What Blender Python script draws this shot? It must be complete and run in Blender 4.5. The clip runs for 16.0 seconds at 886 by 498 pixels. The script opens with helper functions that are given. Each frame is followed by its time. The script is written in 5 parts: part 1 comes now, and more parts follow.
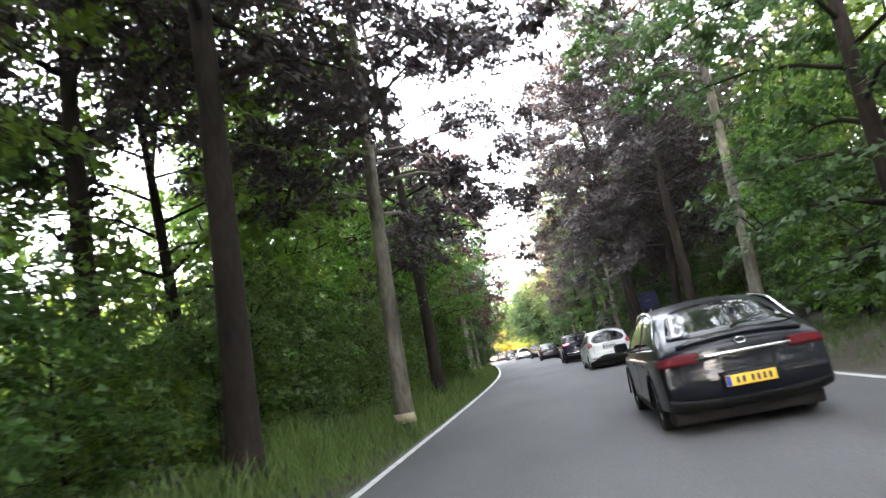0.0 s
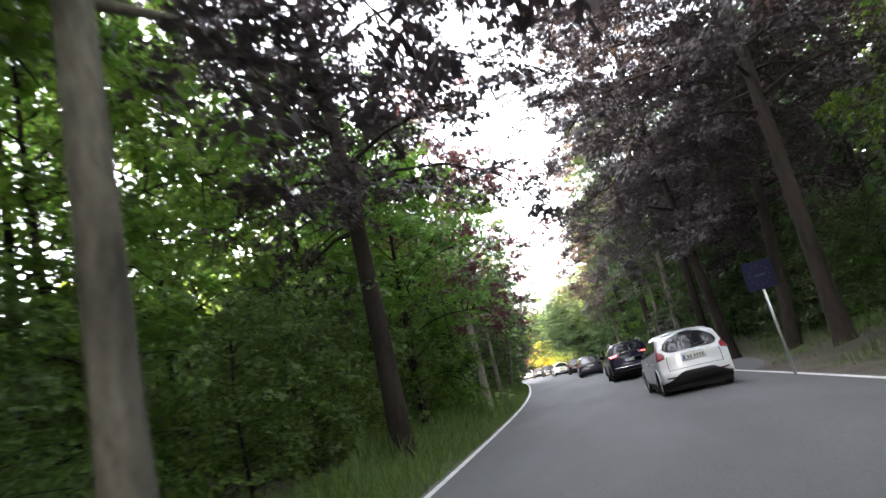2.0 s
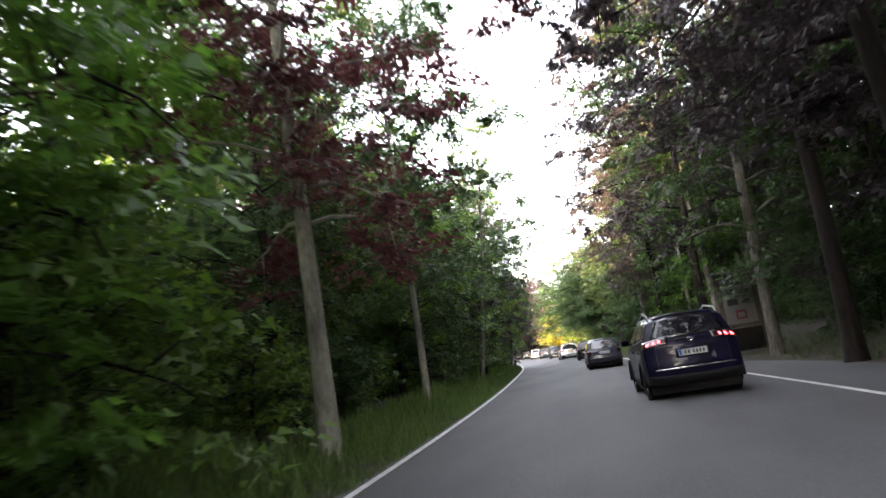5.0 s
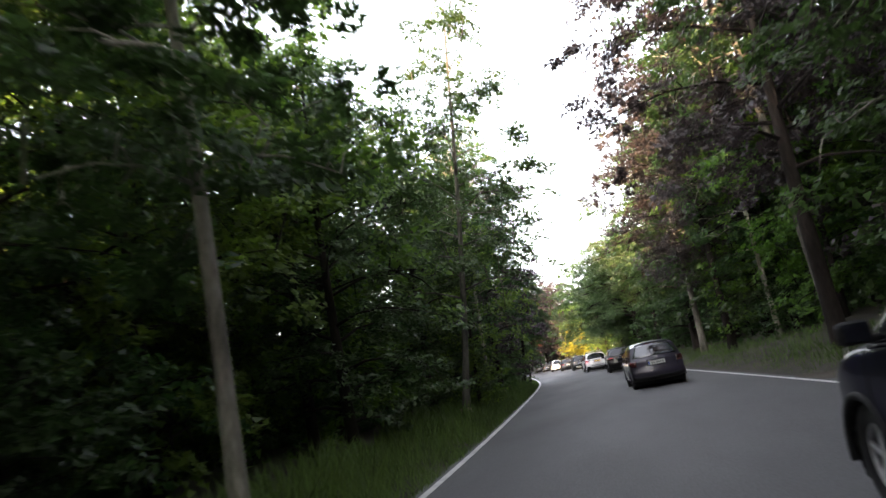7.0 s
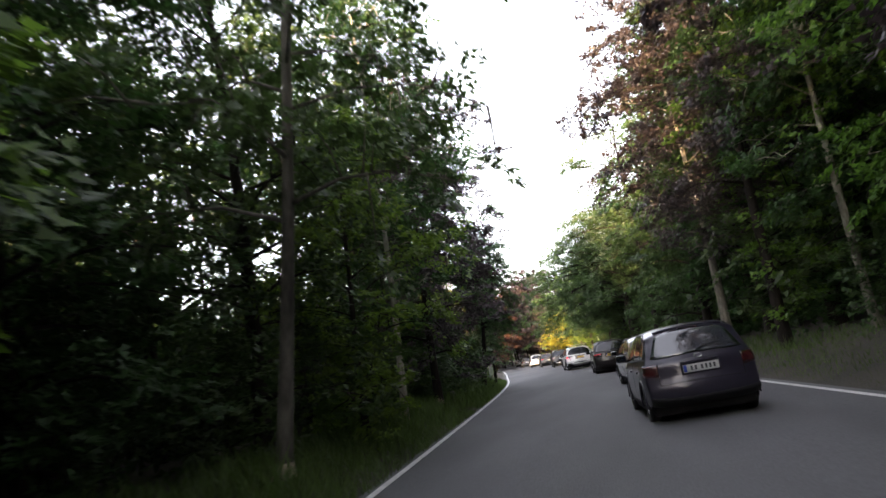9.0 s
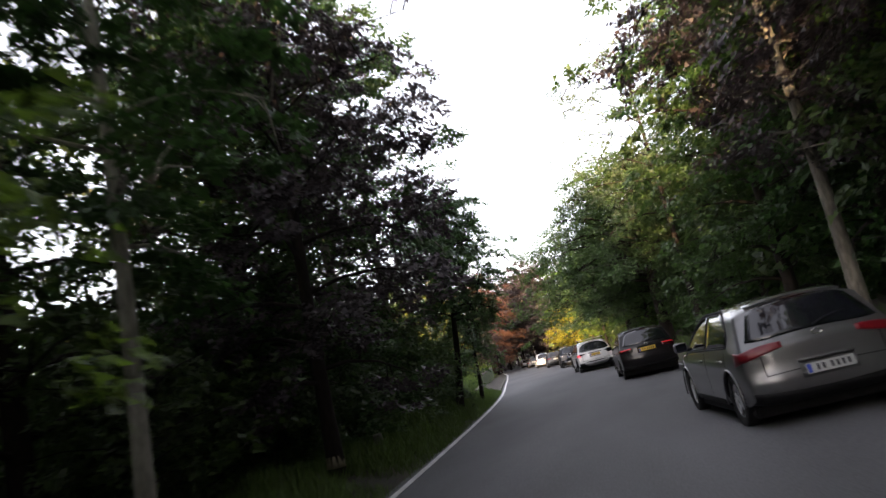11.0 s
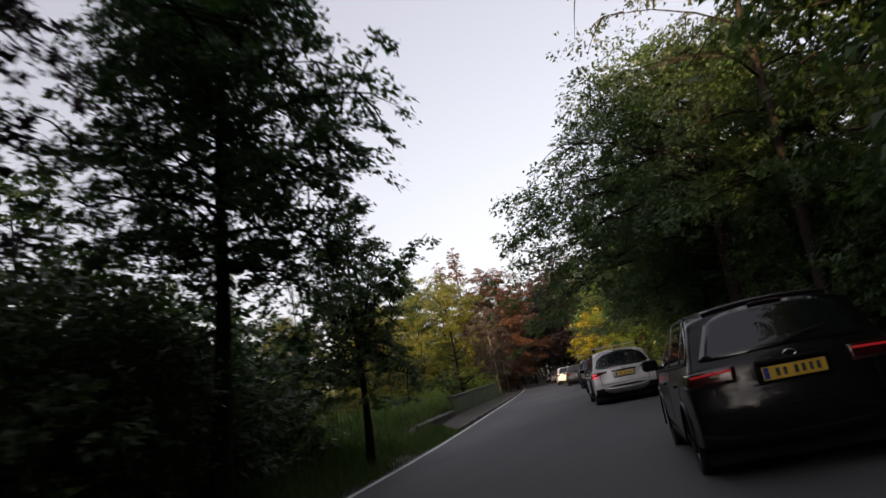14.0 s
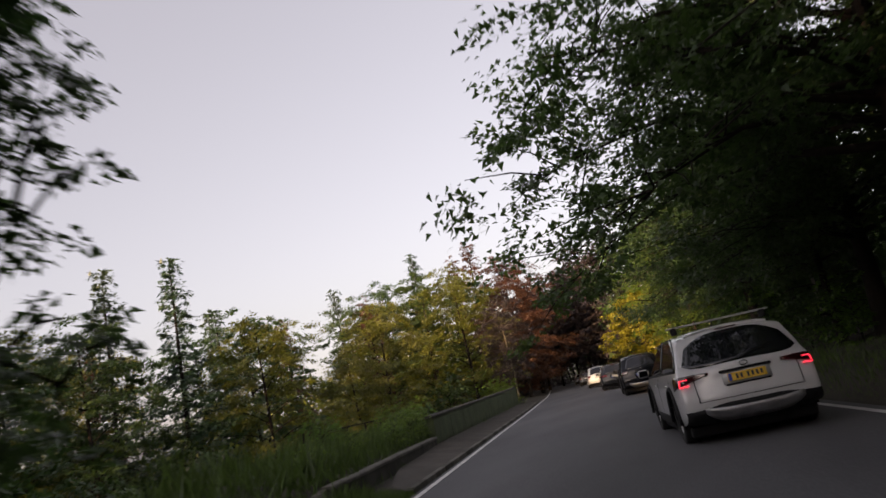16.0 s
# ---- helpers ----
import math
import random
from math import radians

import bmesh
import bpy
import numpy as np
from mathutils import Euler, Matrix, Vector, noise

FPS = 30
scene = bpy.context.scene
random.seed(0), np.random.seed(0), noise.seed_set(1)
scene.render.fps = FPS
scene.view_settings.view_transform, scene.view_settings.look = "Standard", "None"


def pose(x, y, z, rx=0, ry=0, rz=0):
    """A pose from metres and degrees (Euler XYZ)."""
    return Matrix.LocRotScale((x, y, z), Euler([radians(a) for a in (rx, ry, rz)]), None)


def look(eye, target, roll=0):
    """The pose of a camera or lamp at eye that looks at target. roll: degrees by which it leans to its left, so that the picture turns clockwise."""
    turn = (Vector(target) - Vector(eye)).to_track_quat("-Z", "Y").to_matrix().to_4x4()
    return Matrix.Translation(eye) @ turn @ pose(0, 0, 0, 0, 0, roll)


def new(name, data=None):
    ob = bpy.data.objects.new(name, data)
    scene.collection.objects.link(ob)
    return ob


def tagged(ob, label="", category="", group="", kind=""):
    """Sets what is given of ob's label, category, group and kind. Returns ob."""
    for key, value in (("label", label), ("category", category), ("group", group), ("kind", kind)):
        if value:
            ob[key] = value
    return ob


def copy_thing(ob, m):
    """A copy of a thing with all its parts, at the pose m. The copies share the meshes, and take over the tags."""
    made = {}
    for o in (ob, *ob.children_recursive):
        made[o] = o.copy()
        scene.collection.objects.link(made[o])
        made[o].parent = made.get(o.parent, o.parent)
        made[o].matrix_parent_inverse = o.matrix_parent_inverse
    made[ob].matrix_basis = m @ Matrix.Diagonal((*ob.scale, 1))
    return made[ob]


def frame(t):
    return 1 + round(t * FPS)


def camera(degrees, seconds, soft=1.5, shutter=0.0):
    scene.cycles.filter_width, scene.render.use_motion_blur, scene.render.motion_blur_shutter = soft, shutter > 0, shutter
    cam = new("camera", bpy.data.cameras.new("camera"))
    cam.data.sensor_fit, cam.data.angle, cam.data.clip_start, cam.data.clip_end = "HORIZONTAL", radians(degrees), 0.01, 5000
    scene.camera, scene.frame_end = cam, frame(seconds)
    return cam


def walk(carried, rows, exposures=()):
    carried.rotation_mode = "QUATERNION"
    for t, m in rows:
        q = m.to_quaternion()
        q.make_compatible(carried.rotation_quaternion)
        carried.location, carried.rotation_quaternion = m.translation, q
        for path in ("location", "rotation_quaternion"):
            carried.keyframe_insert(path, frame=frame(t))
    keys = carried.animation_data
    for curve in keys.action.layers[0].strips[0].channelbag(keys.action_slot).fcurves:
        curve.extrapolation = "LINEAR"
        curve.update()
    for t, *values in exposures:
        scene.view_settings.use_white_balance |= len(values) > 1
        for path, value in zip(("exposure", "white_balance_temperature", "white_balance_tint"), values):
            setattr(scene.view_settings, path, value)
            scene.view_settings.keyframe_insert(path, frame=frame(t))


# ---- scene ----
cam = camera(62.57, 16.0, soft=1.5, shutter=0.42)
PATH = [
    (0.0, pose(-0.000, 0.000, 1.292, 99.12, 10.99, 8.09)),
    (0.5, pose(0.029, 2.663, 1.307, 99.81, 10.66, 8.94)),
    (1.0, pose(0.008, 5.340, 1.318, 99.91, 10.58, 9.78)),
    (1.5, pose(-0.022, 8.120, 1.309, 100.33, 12.04, 10.74)),
    (2.0, pose(-0.030, 10.943, 1.329, 101.16, 13.18, 11.19)),
    (2.5, pose(0.086, 13.834, 1.324, 100.48, 12.92, 10.18)),
    (3.0, pose(0.175, 16.749, 1.321, 100.40, 13.17, 10.51)),
    (3.5, pose(0.208, 19.749, 1.265, 99.82, 12.51, 11.03)),
    (4.0, pose(0.197, 22.851, 1.305, 99.73, 11.56, 11.44)),
    (4.5, pose(0.235, 25.928, 1.330, 99.81, 9.49, 11.92)),
    (5.0, pose(0.254, 29.077, 1.310, 99.12, 8.66, 12.40)),
    (7.5, pose(-0.817, 44.667, 1.348, 100.73, 11.42, 14.08)),
    (8.0, pose(-0.953, 47.711, 1.320, 100.49, 12.33, 13.12)),
    (8.5, pose(-0.986, 50.767, 1.356, 100.52, 11.49, 12.30)),
    (9.0, pose(-0.996, 53.829, 1.344, 99.72, 9.91, 12.98)),
    (11.5, pose(-1.902, 69.127, 1.402, 100.41, 13.87, 13.84)),
    (12.0, pose(-1.926, 72.025, 1.399, 100.93, 13.41, 13.23)),
    (12.5, pose(-1.939, 74.949, 1.388, 100.52, 11.16, 13.93)),
    (13.0, pose(-1.955, 77.877, 1.340, 100.75, 11.03, 15.23)),
    (13.5, pose(-2.077, 80.738, 1.284, 100.68, 11.14, 16.37)),
    (14.0, pose(-2.051, 83.477, 1.216, 101.39, 10.89, 16.69)),
    (14.5, pose(-2.105, 86.350, 1.262, 100.44, 9.30, 17.82)),
    (15.0, pose(-2.641, 89.184, 1.351, 100.22, 8.97, 18.07)),
    (15.5, pose(-3.268, 92.125, 1.340, 100.87, 10.47, 19.16)),
    (16.0, pose(-3.830, 95.019, 1.346, 102.07, 12.19, 18.85)),
]
EXPOSURE = [(0.0, 5.05, 6500, 11), (1.0, 4.55, 6500, 11), (1.5, 4.7, 6500, 11), (2.0, 4.65, 6550, 12), (2.5, 4.6, 6600, 13), (3.0, 4.35, 6650, 13), (3.5, 4.4, 6650, 13), (4.0, 4.4, 6650, 13), (5.0, 4.2, 6550, 14), (7.5, 3.35, 6500, 13), (9.0, 3.15, 6500, 16), (11.5, 2.6, 6550, 18), (12.0, 2.37, 6550, 19), (12.5, 1.95, 6550, 20), (13.2, 1.38, 6560, 17), (14.0, 1.22, 6680, 18), (16.0, 1.1, 6900, 22)]
walk(cam, PATH, EXPOSURE)

# ---- world, sun ----
SUN_TO = Vector((0.25, 0.95, -0.150)).normalized()      # the way the low sun's light goes
world = bpy.data.worlds.new("world")
scene.world = world
world.use_nodes = True
wn, wl = world.node_tree.nodes, world.node_tree.links
sky = wn.new("ShaderNodeTexSky")
sky.sky_type, sky.sun_disc = "NISHITA", False
sky.sun_elevation = math.asin(-SUN_TO.z)
sky.sun_rotation = math.atan2(-SUN_TO.x, -SUN_TO.y)
sky.air_density, sky.dust_density, sky.ozone_density = 1.0, 2.5, 1.0
pale = wn.new("ShaderNodeHueSaturation")
pale.inputs["Saturation"].default_value = 0.40
wl.new(sky.outputs[0], pale.inputs["Color"])
haze = wn.new("ShaderNodeMix")                         # thin even haze over the evening sky
haze.data_type = "RGBA"
haze.inputs[0].default_value = 0.35
haze.inputs[7].default_value = (1.95, 1.95, 2.12, 1)
wl.new(pale.outputs[0], haze.inputs[6])
wl.new(haze.outputs[2], wn["Background"].inputs[0])
wn["Background"].inputs[1].default_value = 0.15
sun = new("sun", bpy.data.lights.new("sun", "SUN"))
sun.data.energy, sun.data.angle, sun.data.color = 5.0, radians(0.6), (1.0, 0.68, 0.34)
sun.matrix_world = look((0, 0, 60), Vector((0, 0, 60)) + SUN_TO)


# ---- materials ----
def mat(name, color, rough=0.6, metal=0.0, var=0.25, scale=8.0, fine=60.0, bump=0.0, spec=0.5, coat=0.0,
        emit=None, leaf=0.0, island=0.0, hue=0.0, stretch=None, space="Object", objvar=0.0):
    """A surface with broad stains and fine grain, random shifts from piece to piece, and translucency for leaves."""
    m = bpy.data.materials.new(name)
    m.use_nodes = True
    n, l = m.node_tree.nodes, m.node_tree.links
    b = n["Principled BSDF"]
    b.inputs["Roughness"].default_value, b.inputs["Metallic"].default_value = rough, metal
    b.inputs["Specular IOR Level"].default_value, b.inputs["Coat Weight"].default_value = spec, coat
    b.inputs["Coat Roughness"].default_value = 0.04
    b.inputs["Base Color"].default_value = (*color, 1)
    if emit:
        b.inputs["Emission Color"].default_value = (*emit[0], 1)
        b.inputs["Emission Strength"].default_value = emit[1]
    value = None
    tc = n.new("ShaderNodeTexCoord")
    source = tc.outputs["Object"]
    if space == "World":
        source = n.new("ShaderNodeNewGeometry").outputs["Position"]
    if stretch:
        mp = n.new("ShaderNodeMapping")
        mp.inputs["Scale"].default_value = stretch
        l.new(source, mp.inputs["Vector"])
        source = mp.outputs["Vector"]
    if var:
        terms = []
        for sc, amount in ((scale, var), (fine, var * 0.6)):
            t = n.new("ShaderNodeTexNoise")
            t.inputs["Scale"].default_value, t.inputs["Detail"].default_value = sc, 4.0
            l.new(source, t.inputs["Vector"])
            r = n.new("ShaderNodeMapRange")
            r.inputs["From Min"].default_value, r.inputs["From Max"].default_value = 0.3, 0.7
            r.inputs["To Min"].default_value, r.inputs["To Max"].default_value = 1 - amount, 1 + amount
            l.new(t.outputs[0], r.inputs["Value"])
            terms.append(r.outputs[0])
        mul = n.new("ShaderNodeMath")
        mul.operation = "MULTIPLY"
        l.new(terms[0], mul.inputs[0]), l.new(terms[1], mul.inputs[1])
        value = mul.outputs[0]
        if bump:
            bp = n.new("ShaderNodeBump")
            bp.inputs["Strength"].default_value, bp.inputs["Distance"].default_value = bump, 0.02
            l.new(t.outputs[0], bp.inputs["Height"])
            l.new(bp.outputs[0], b.inputs["Normal"])
    out = None
    if value is not None or island or objvar:
        hs = n.new("ShaderNodeHueSaturation")
        hs.inputs["Color"].default_value = (*color, 1)
        if island or objvar:
            rnd = n.new("ShaderNodeNewGeometry").outputs["Random Per Island"] if island else n.new("ShaderNodeObjectInfo").outputs["Random"]
            amount = island or objvar
            r = n.new("ShaderNodeMapRange")
            r.inputs["To Min"].default_value, r.inputs["To Max"].default_value = 1 - amount, 1 + amount
            l.new(rnd, r.inputs["Value"])
            if value is not None:
                mul = n.new("ShaderNodeMath")
                mul.operation = "MULTIPLY"
                l.new(value, mul.inputs[0]), l.new(r.outputs[0], mul.inputs[1])
                value = mul.outputs[0]
            else:
                value = r.outputs[0]
            if hue:
                oi = n.new("ShaderNodeObjectInfo")
                h = n.new("ShaderNodeMapRange")
                h.inputs["To Min"].default_value, h.inputs["To Max"].default_value = 0.5 - hue, 0.5 + hue
                l.new(oi.outputs["Random"], h.inputs["Value"])
                l.new(h.outputs[0], hs.inputs["Hue"])
        l.new(value, hs.inputs["Value"])
        l.new(hs.outputs[0], b.inputs["Base Color"])
        out = hs.outputs[0]
    if leaf:
        tr = n.new("ShaderNodeBsdfTranslucent")
        tr.inputs["Color"].default_value = (*color, 1)
        if out is not None:
            gain = n.new("ShaderNodeHueSaturation")
            gain.inputs["Value"].default_value, gain.inputs["Saturation"].default_value = 1.5, 1.1
            l.new(out, gain.inputs["Color"])
            l.new(gain.outputs[0], tr.inputs["Color"])
        mix = n.new("ShaderNodeMixShader")
        mix.inputs[0].default_value = leaf
        l.new(b.outputs[0], mix.inputs[1]), l.new(tr.outputs[0], mix.inputs[2])
        l.new(mix.outputs[0], n["Material Output"].inputs["Surface"])
    return m


def leaf_mat(name, color, leaf=0.4, island=0.35, hue=0.02):
    return mat(name, color, rough=0.45, var=0, spec=0.45, leaf=leaf, island=island, hue=hue)


M_ASPHALT = mat("asphalt", (0.088, 0.088, 0.091), 0.78, var=0.24, scale=0.5, fine=45, bump=0.25, space="World", stretch=(1.0, 0.25, 1.0), spec=0.35)
M_SHOULDER = mat("gravel_shoulder", (0.066, 0.055, 0.040), 0.95, var=0.3, scale=1.2, fine=40, bump=0.6, space="World")
M_LINE = mat("line_paint", (0.62, 0.62, 0.60), 0.7, var=0.18, scale=2.0, fine=30, bump=0.15, space="World")
M_DUST = mat("dusty_pavement", (0.062, 0.053, 0.043), 0.95, var=0.3, scale=1.2, fine=40, bump=0.5, space="World")
M_SOIL = mat("forest_floor", (0.034, 0.029, 0.019), 0.95, var=0.45, scale=0.5, fine=14, bump=0.8, space="World")
M_GRASS = leaf_mat("grass_blades", (0.075, 0.120, 0.030), 0.3, 0.4, 0.0)
M_LUSH = leaf_mat("lush_grass", (0.098, 0.150, 0.040), 0.35, 0.5, 0.0)
# lit copy of the copper leaf: sun and backlight put into its red
M_COPPERLIT = leaf_mat("leaf_copper_lit", (0.092, 0.038, 0.036), 0.50, 0.4, 0.01)
M_BARK = mat("bark_grey", (0.150, 0.138, 0.112), 0.9, spec=0.25, var=0.55, scale=1.6, fine=14, bump=0.8, stretch=(1, 1, 0.35), objvar=0.25)
M_BARKD = mat("bark_dark", (0.023, 0.018, 0.015), 0.92, spec=0.2, var=0.4, scale=1.6, fine=14, bump=0.8, stretch=(1, 1, 0.35), objvar=0.25)
M_PALEBARK = mat("bark_pale", (0.27, 0.255, 0.205), 0.9, spec=0.25, var=0.5, scale=1.8, fine=16, bump=0.7, stretch=(1, 1, 0.35), objvar=0.15)
M_PALE = mat("bare_wood", (0.30, 0.25, 0.18), 0.9, var=0.3, scale=6, fine=30, bump=0.4)
M_GREEN = leaf_mat("leaf_green", (0.048, 0.086, 0.025), 0.40)
M_LEAFY = leaf_mat("leaf_understorey", (0.074, 0.128, 0.030), 0.40)
M_SAGE = leaf_mat("leaf_sage", (0.095, 0.125, 0.068), 0.45)
M_FRESH = leaf_mat("leaf_fresh", (0.110, 0.178, 0.036), 0.54)
# green leaves with the warm evening sunlight mixed into their colour
M_SUNOLIVE = leaf_mat("leaf_sun_olive", (0.105, 0.116, 0.018), 0.35, 0.42, 0.012)
M_COPPER = leaf_mat("leaf_copper", (0.046, 0.035, 0.036), 0.30, 0.4, 0.01)
M_RUST = leaf_mat("leaf_rust", (0.088, 0.040, 0.024), 0.36, 0.35, 0.01)
M_YELLOW = leaf_mat("leaf_yellow", (0.210, 0.200, 0.022), 0.4, 0.3, 0.0)
M_NEEDLE = leaf_mat("needle", (0.035, 0.065, 0.030), 0.15, 0.35, 0.03)
# mossy stone, darkened to hold the shade on the low wall's face
M_OLDSTONE = mat("shaded_mossy_stone", (0.062, 0.060, 0.046), 0.95, var=0.4, scale=2.5, fine=25, bump=0.8, space="World")
M_STONE = mat("wall_stone", (0.125, 0.118, 0.098), 0.92, var=0.35, scale=2.5, fine=25, bump=0.7, space="World")
M_MOSS = mat("painted_parapet", (0.080, 0.108, 0.048), 0.85, var=0.25, scale=1.5, fine=20, bump=0.4, space="World")
M_WOOD = mat("weathered_wood", (0.085, 0.070, 0.052), 0.85, var=0.3, scale=3, fine=30, bump=0.4, stretch=(1, 1, 0.2))
M_GALV = mat("galvanised_steel", (0.42, 0.43, 0.43), 0.45, 0.8, var=0.15, scale=6, fine=40)
M_BLUE = mat("sign_blue", (0.003, 0.004, 0.022), 0.75, spec=0.2, var=0.08, scale=6, fine=40)
M_STAR = mat("faded_star", (0.035, 0.035, 0.055), 0.7, var=0.1)
M_WHITE = mat("sign_white", (0.15, 0.15, 0.14), 0.5, var=0.08, scale=6, fine=40)
M_INK = mat("sign_ink", (0.03, 0.03, 0.035), 0.6, var=0.1)
M_REDINK = mat("sign_red", (0.16, 0.03, 0.03), 0.6, var=0.1)
M_TYRE = mat("tyre_rubber", (0.018, 0.018, 0.018), 0.85, var=0.2, scale=10, fine=80)
M_RIM = mat("alloy_rim", (0.72, 0.72, 0.73), 0.35, 0.4, var=0.15, scale=10, fine=60)
M_SKID = mat("brushed_skid_plate", (0.42, 0.42, 0.43), 0.38, 0.85, var=0.12, scale=8, fine=70)
M_TRIM = mat("black_plastic", (0.014, 0.014, 0.015), 0.7, var=0.2, scale=8, fine=120, spec=0.2)
M_CHROME = mat("chrome", (0.72, 0.72, 0.73), 0.15, 1.0, var=0.06, scale=6, fine=40)
M_SILVER = mat("silver_plastic", (0.45, 0.45, 0.46), 0.4, 0.25, var=0.1)
M_GLASS = mat("tinted_glass", (0.009, 0.010, 0.014), 0.05, var=0.0, spec=0.6, coat=0.25)
M_GLASS_L = mat("light_tinted_glass", (0.030, 0.034, 0.042), 0.05, var=0.0, spec=1.0, coat=1.0)
M_LAMP = mat("red_lens", (0.085, 0.004, 0.010), 0.45, var=0.05, scale=20, spec=0.15, coat=0.12)
M_LAMPB = mat("bright_red_lens", (0.17, 0.007, 0.013), 0.35, var=0.05, scale=20, spec=0.25, coat=0.3)
M_LAMPD = mat("dark_red_lens", (0.05, 0.006, 0.008), 0.12, var=0.05, scale=20, spec=0.6, coat=0.8)
M_LIT = mat("lit_red_lens", (0.5, 0.02, 0.02), 0.2, var=0.0, emit=((1.0, 0.06, 0.07), 0.75))
M_LITDIM = mat("lit_red_dim", (0.5, 0.02, 0.03), 0.2, var=0.0, emit=((1.0, 0.04, 0.07), 0.9))
M_LITLOW = mat("faint_red_lens", (0.3, 0.015, 0.02), 0.2, var=0.0, emit=((1.0, 0.04, 0.05), 0.06))
M_PLATEY = mat("plate_yellow", (0.72, 0.46, 0.04), 0.45, var=0.05)
M_PLATEW = mat("plate_white", (0.42, 0.43, 0.41), 0.45, var=0.05)
M_EUBLUE = mat("plate_band_blue", (0.02, 0.05, 0.35), 0.45, var=0.05)


def paint(name, color, metal=0.3, rough=0.32, coat=1.0, spec=0.5):
    return mat(name, color, rough, metal, var=0.06, scale=1.5, fine=90, coat=coat, spec=spec)


P_BLACK = paint("paint_black", (0.004, 0.005, 0.009), 0.0, 0.35, 0.45, 0.10)
P_WHITE = paint("paint_white", (0.50, 0.525, 0.555), 0.0)
P_WARMWHITE = paint("paint_pearl_white", (0.60, 0.60, 0.60), 0.0)
P_NAVY = paint("paint_navy", (0.004, 0.003, 0.018), 0.0, 0.35, 0.30, 0.08)
P_GREY = paint("paint_plum_grey", (0.024, 0.021, 0.036), 0.2, 0.35, 0.7, 0.3)
P_SILVER = paint("paint_silver", (0.125, 0.125, 0.125), 0.45)
P_BROWN = paint("paint_dark_brown", (0.005, 0.004, 0.005), 0.0, 0.45, 0.5, 0.15)
P_DARK = paint("paint_dark_grey", (0.020, 0.021, 0.023), 0.0, 0.45, 0.7, 0.2)


# ---- mesh helpers ----
def mesh_of(name, verts, faces, material, smooth=False):
    me = bpy.data.meshes.new(name)
    me.from_pydata([tuple(v) for v in verts], [], [tuple(f) for f in faces])
    me.materials.append(material)
    if smooth:
        me.polygons.foreach_set("use_smooth", [True] * len(me.polygons))
    me.update()
    return me


def part(name, bm, material, parent, label="", smooth=False):
    """Links a bmesh, or a mesh, as one mesh object under a thing or a part."""
    if isinstance(bm, bmesh.types.BMesh):
        bmesh.ops.recalc_face_normals(bm, faces=bm.faces[:])
        me = bpy.data.meshes.new(name)
        bm.to_mesh(me)
        bm.free()
        me.materials.append(material)
        if smooth:
            me.polygons.foreach_set("use_smooth", [True] * len(me.polygons))
    else:
        me = bm
    ob = new(name, me)
    ob.parent = parent
    if label:
        tagged(ob, label)
    return ob


def box_bm(sx, sy, sz, m=None, bevel=0.0, bm=None):
    """A box of that size about m, with rounded edges."""
    own = bmesh.new()
    bmesh.ops.create_cube(own, size=1.0, matrix=Matrix.Diagonal((sx, sy, sz, 1)))
    if bevel:
        bmesh.ops.bevel(own, geom=own.edges[:], offset=bevel, segments=2, affect="EDGES", profile=0.5)
    if m is not None:
        bmesh.ops.transform(own, matrix=m, verts=own.verts[:])
    if bm is None:
        return own
    tmp = bpy.data.meshes.new("tmp")
    own.to_mesh(tmp)
    own.free()
    bm.from_mesh(tmp)
    bpy.data.meshes.remove(tmp)
    return bm


def tube_data(points, radii, sides=7):
    """Verts and faces of a tapered tube along points."""
    pts = [Vector(p) for p in points]
    verts, faces = [], []
    ref = Vector((0.31, 0.95, 0.05))
    for i, p in enumerate(pts):
        d = (pts[min(i + 1, len(pts) - 1)] - pts[max(i - 1, 0)]).normalized()
        u = d.cross(ref)
        if u.length < 1e-3:
            u = d.cross(Vector((1, 0, 0)))
        u.normalize()
        w = d.cross(u)
        for k in range(sides):
            a = 2 * math.pi * k / sides
            verts.append(p + (u * math.cos(a) + w * math.sin(a)) * radii[i])
    for i in range(len(pts) - 1):
        for k in range(sides):
            a, b = i * sides + k, i * sides + (k + 1) % sides
            faces.append((a, b, b + sides, a + sides))
    faces.append(tuple(range(sides))[::-1])
    faces.append(tuple(range((len(pts) - 1) * sides, len(pts) * sides)))
    return verts, faces


def graft(stem, shoots):
    """One connected mesh: each shoot's foot is tied to the nearest points of the stem."""
    verts, faces = list(stem[0]), list(stem[1])
    foot = np.array([tuple(v) for v in verts])
    for v, f in shoots:
        o = len(verts)
        i, j = (int(q) for q in np.argsort(((foot - np.array(tuple(v[0]))) ** 2).sum(1))[:2])
        verts += v
        faces += [tuple(k + o for k in q) for q in f]
        faces.append((i, j, o, o + 1))
    return verts, faces


# ---- the road's line ----
_ky = [-400, -60, 0, 20, 30, 40, 50, 60, 70, 80, 90, 100, 110, 120, 130, 165, 220, 300, 400, 1600]
_kx = [-2.44, -2.44, -2.48, -2.54, -2.66, -2.89, -3.36, -4.0, -4.78, -5.56, -6.46, -7.53, -8.98, -10.48, -11.88, -17.2, -27.0, -50.0, -90.0, -600.0]
_fy = np.arange(-400, 1601, 1.0)
_fx = np.interp(_fy, _ky, _kx)
_g = np.exp(-0.5 * (np.arange(-14, 15) / 5.0) ** 2)
_fx = np.convolve(np.pad(_fx, 14, mode="edge"), _g / _g.sum(), mode="valid")
WIDTH = 6.84


def left_line(y):
    return np.interp(y, _fy, _fx)


def right_line(y):
    return left_line(y) + WIDTH


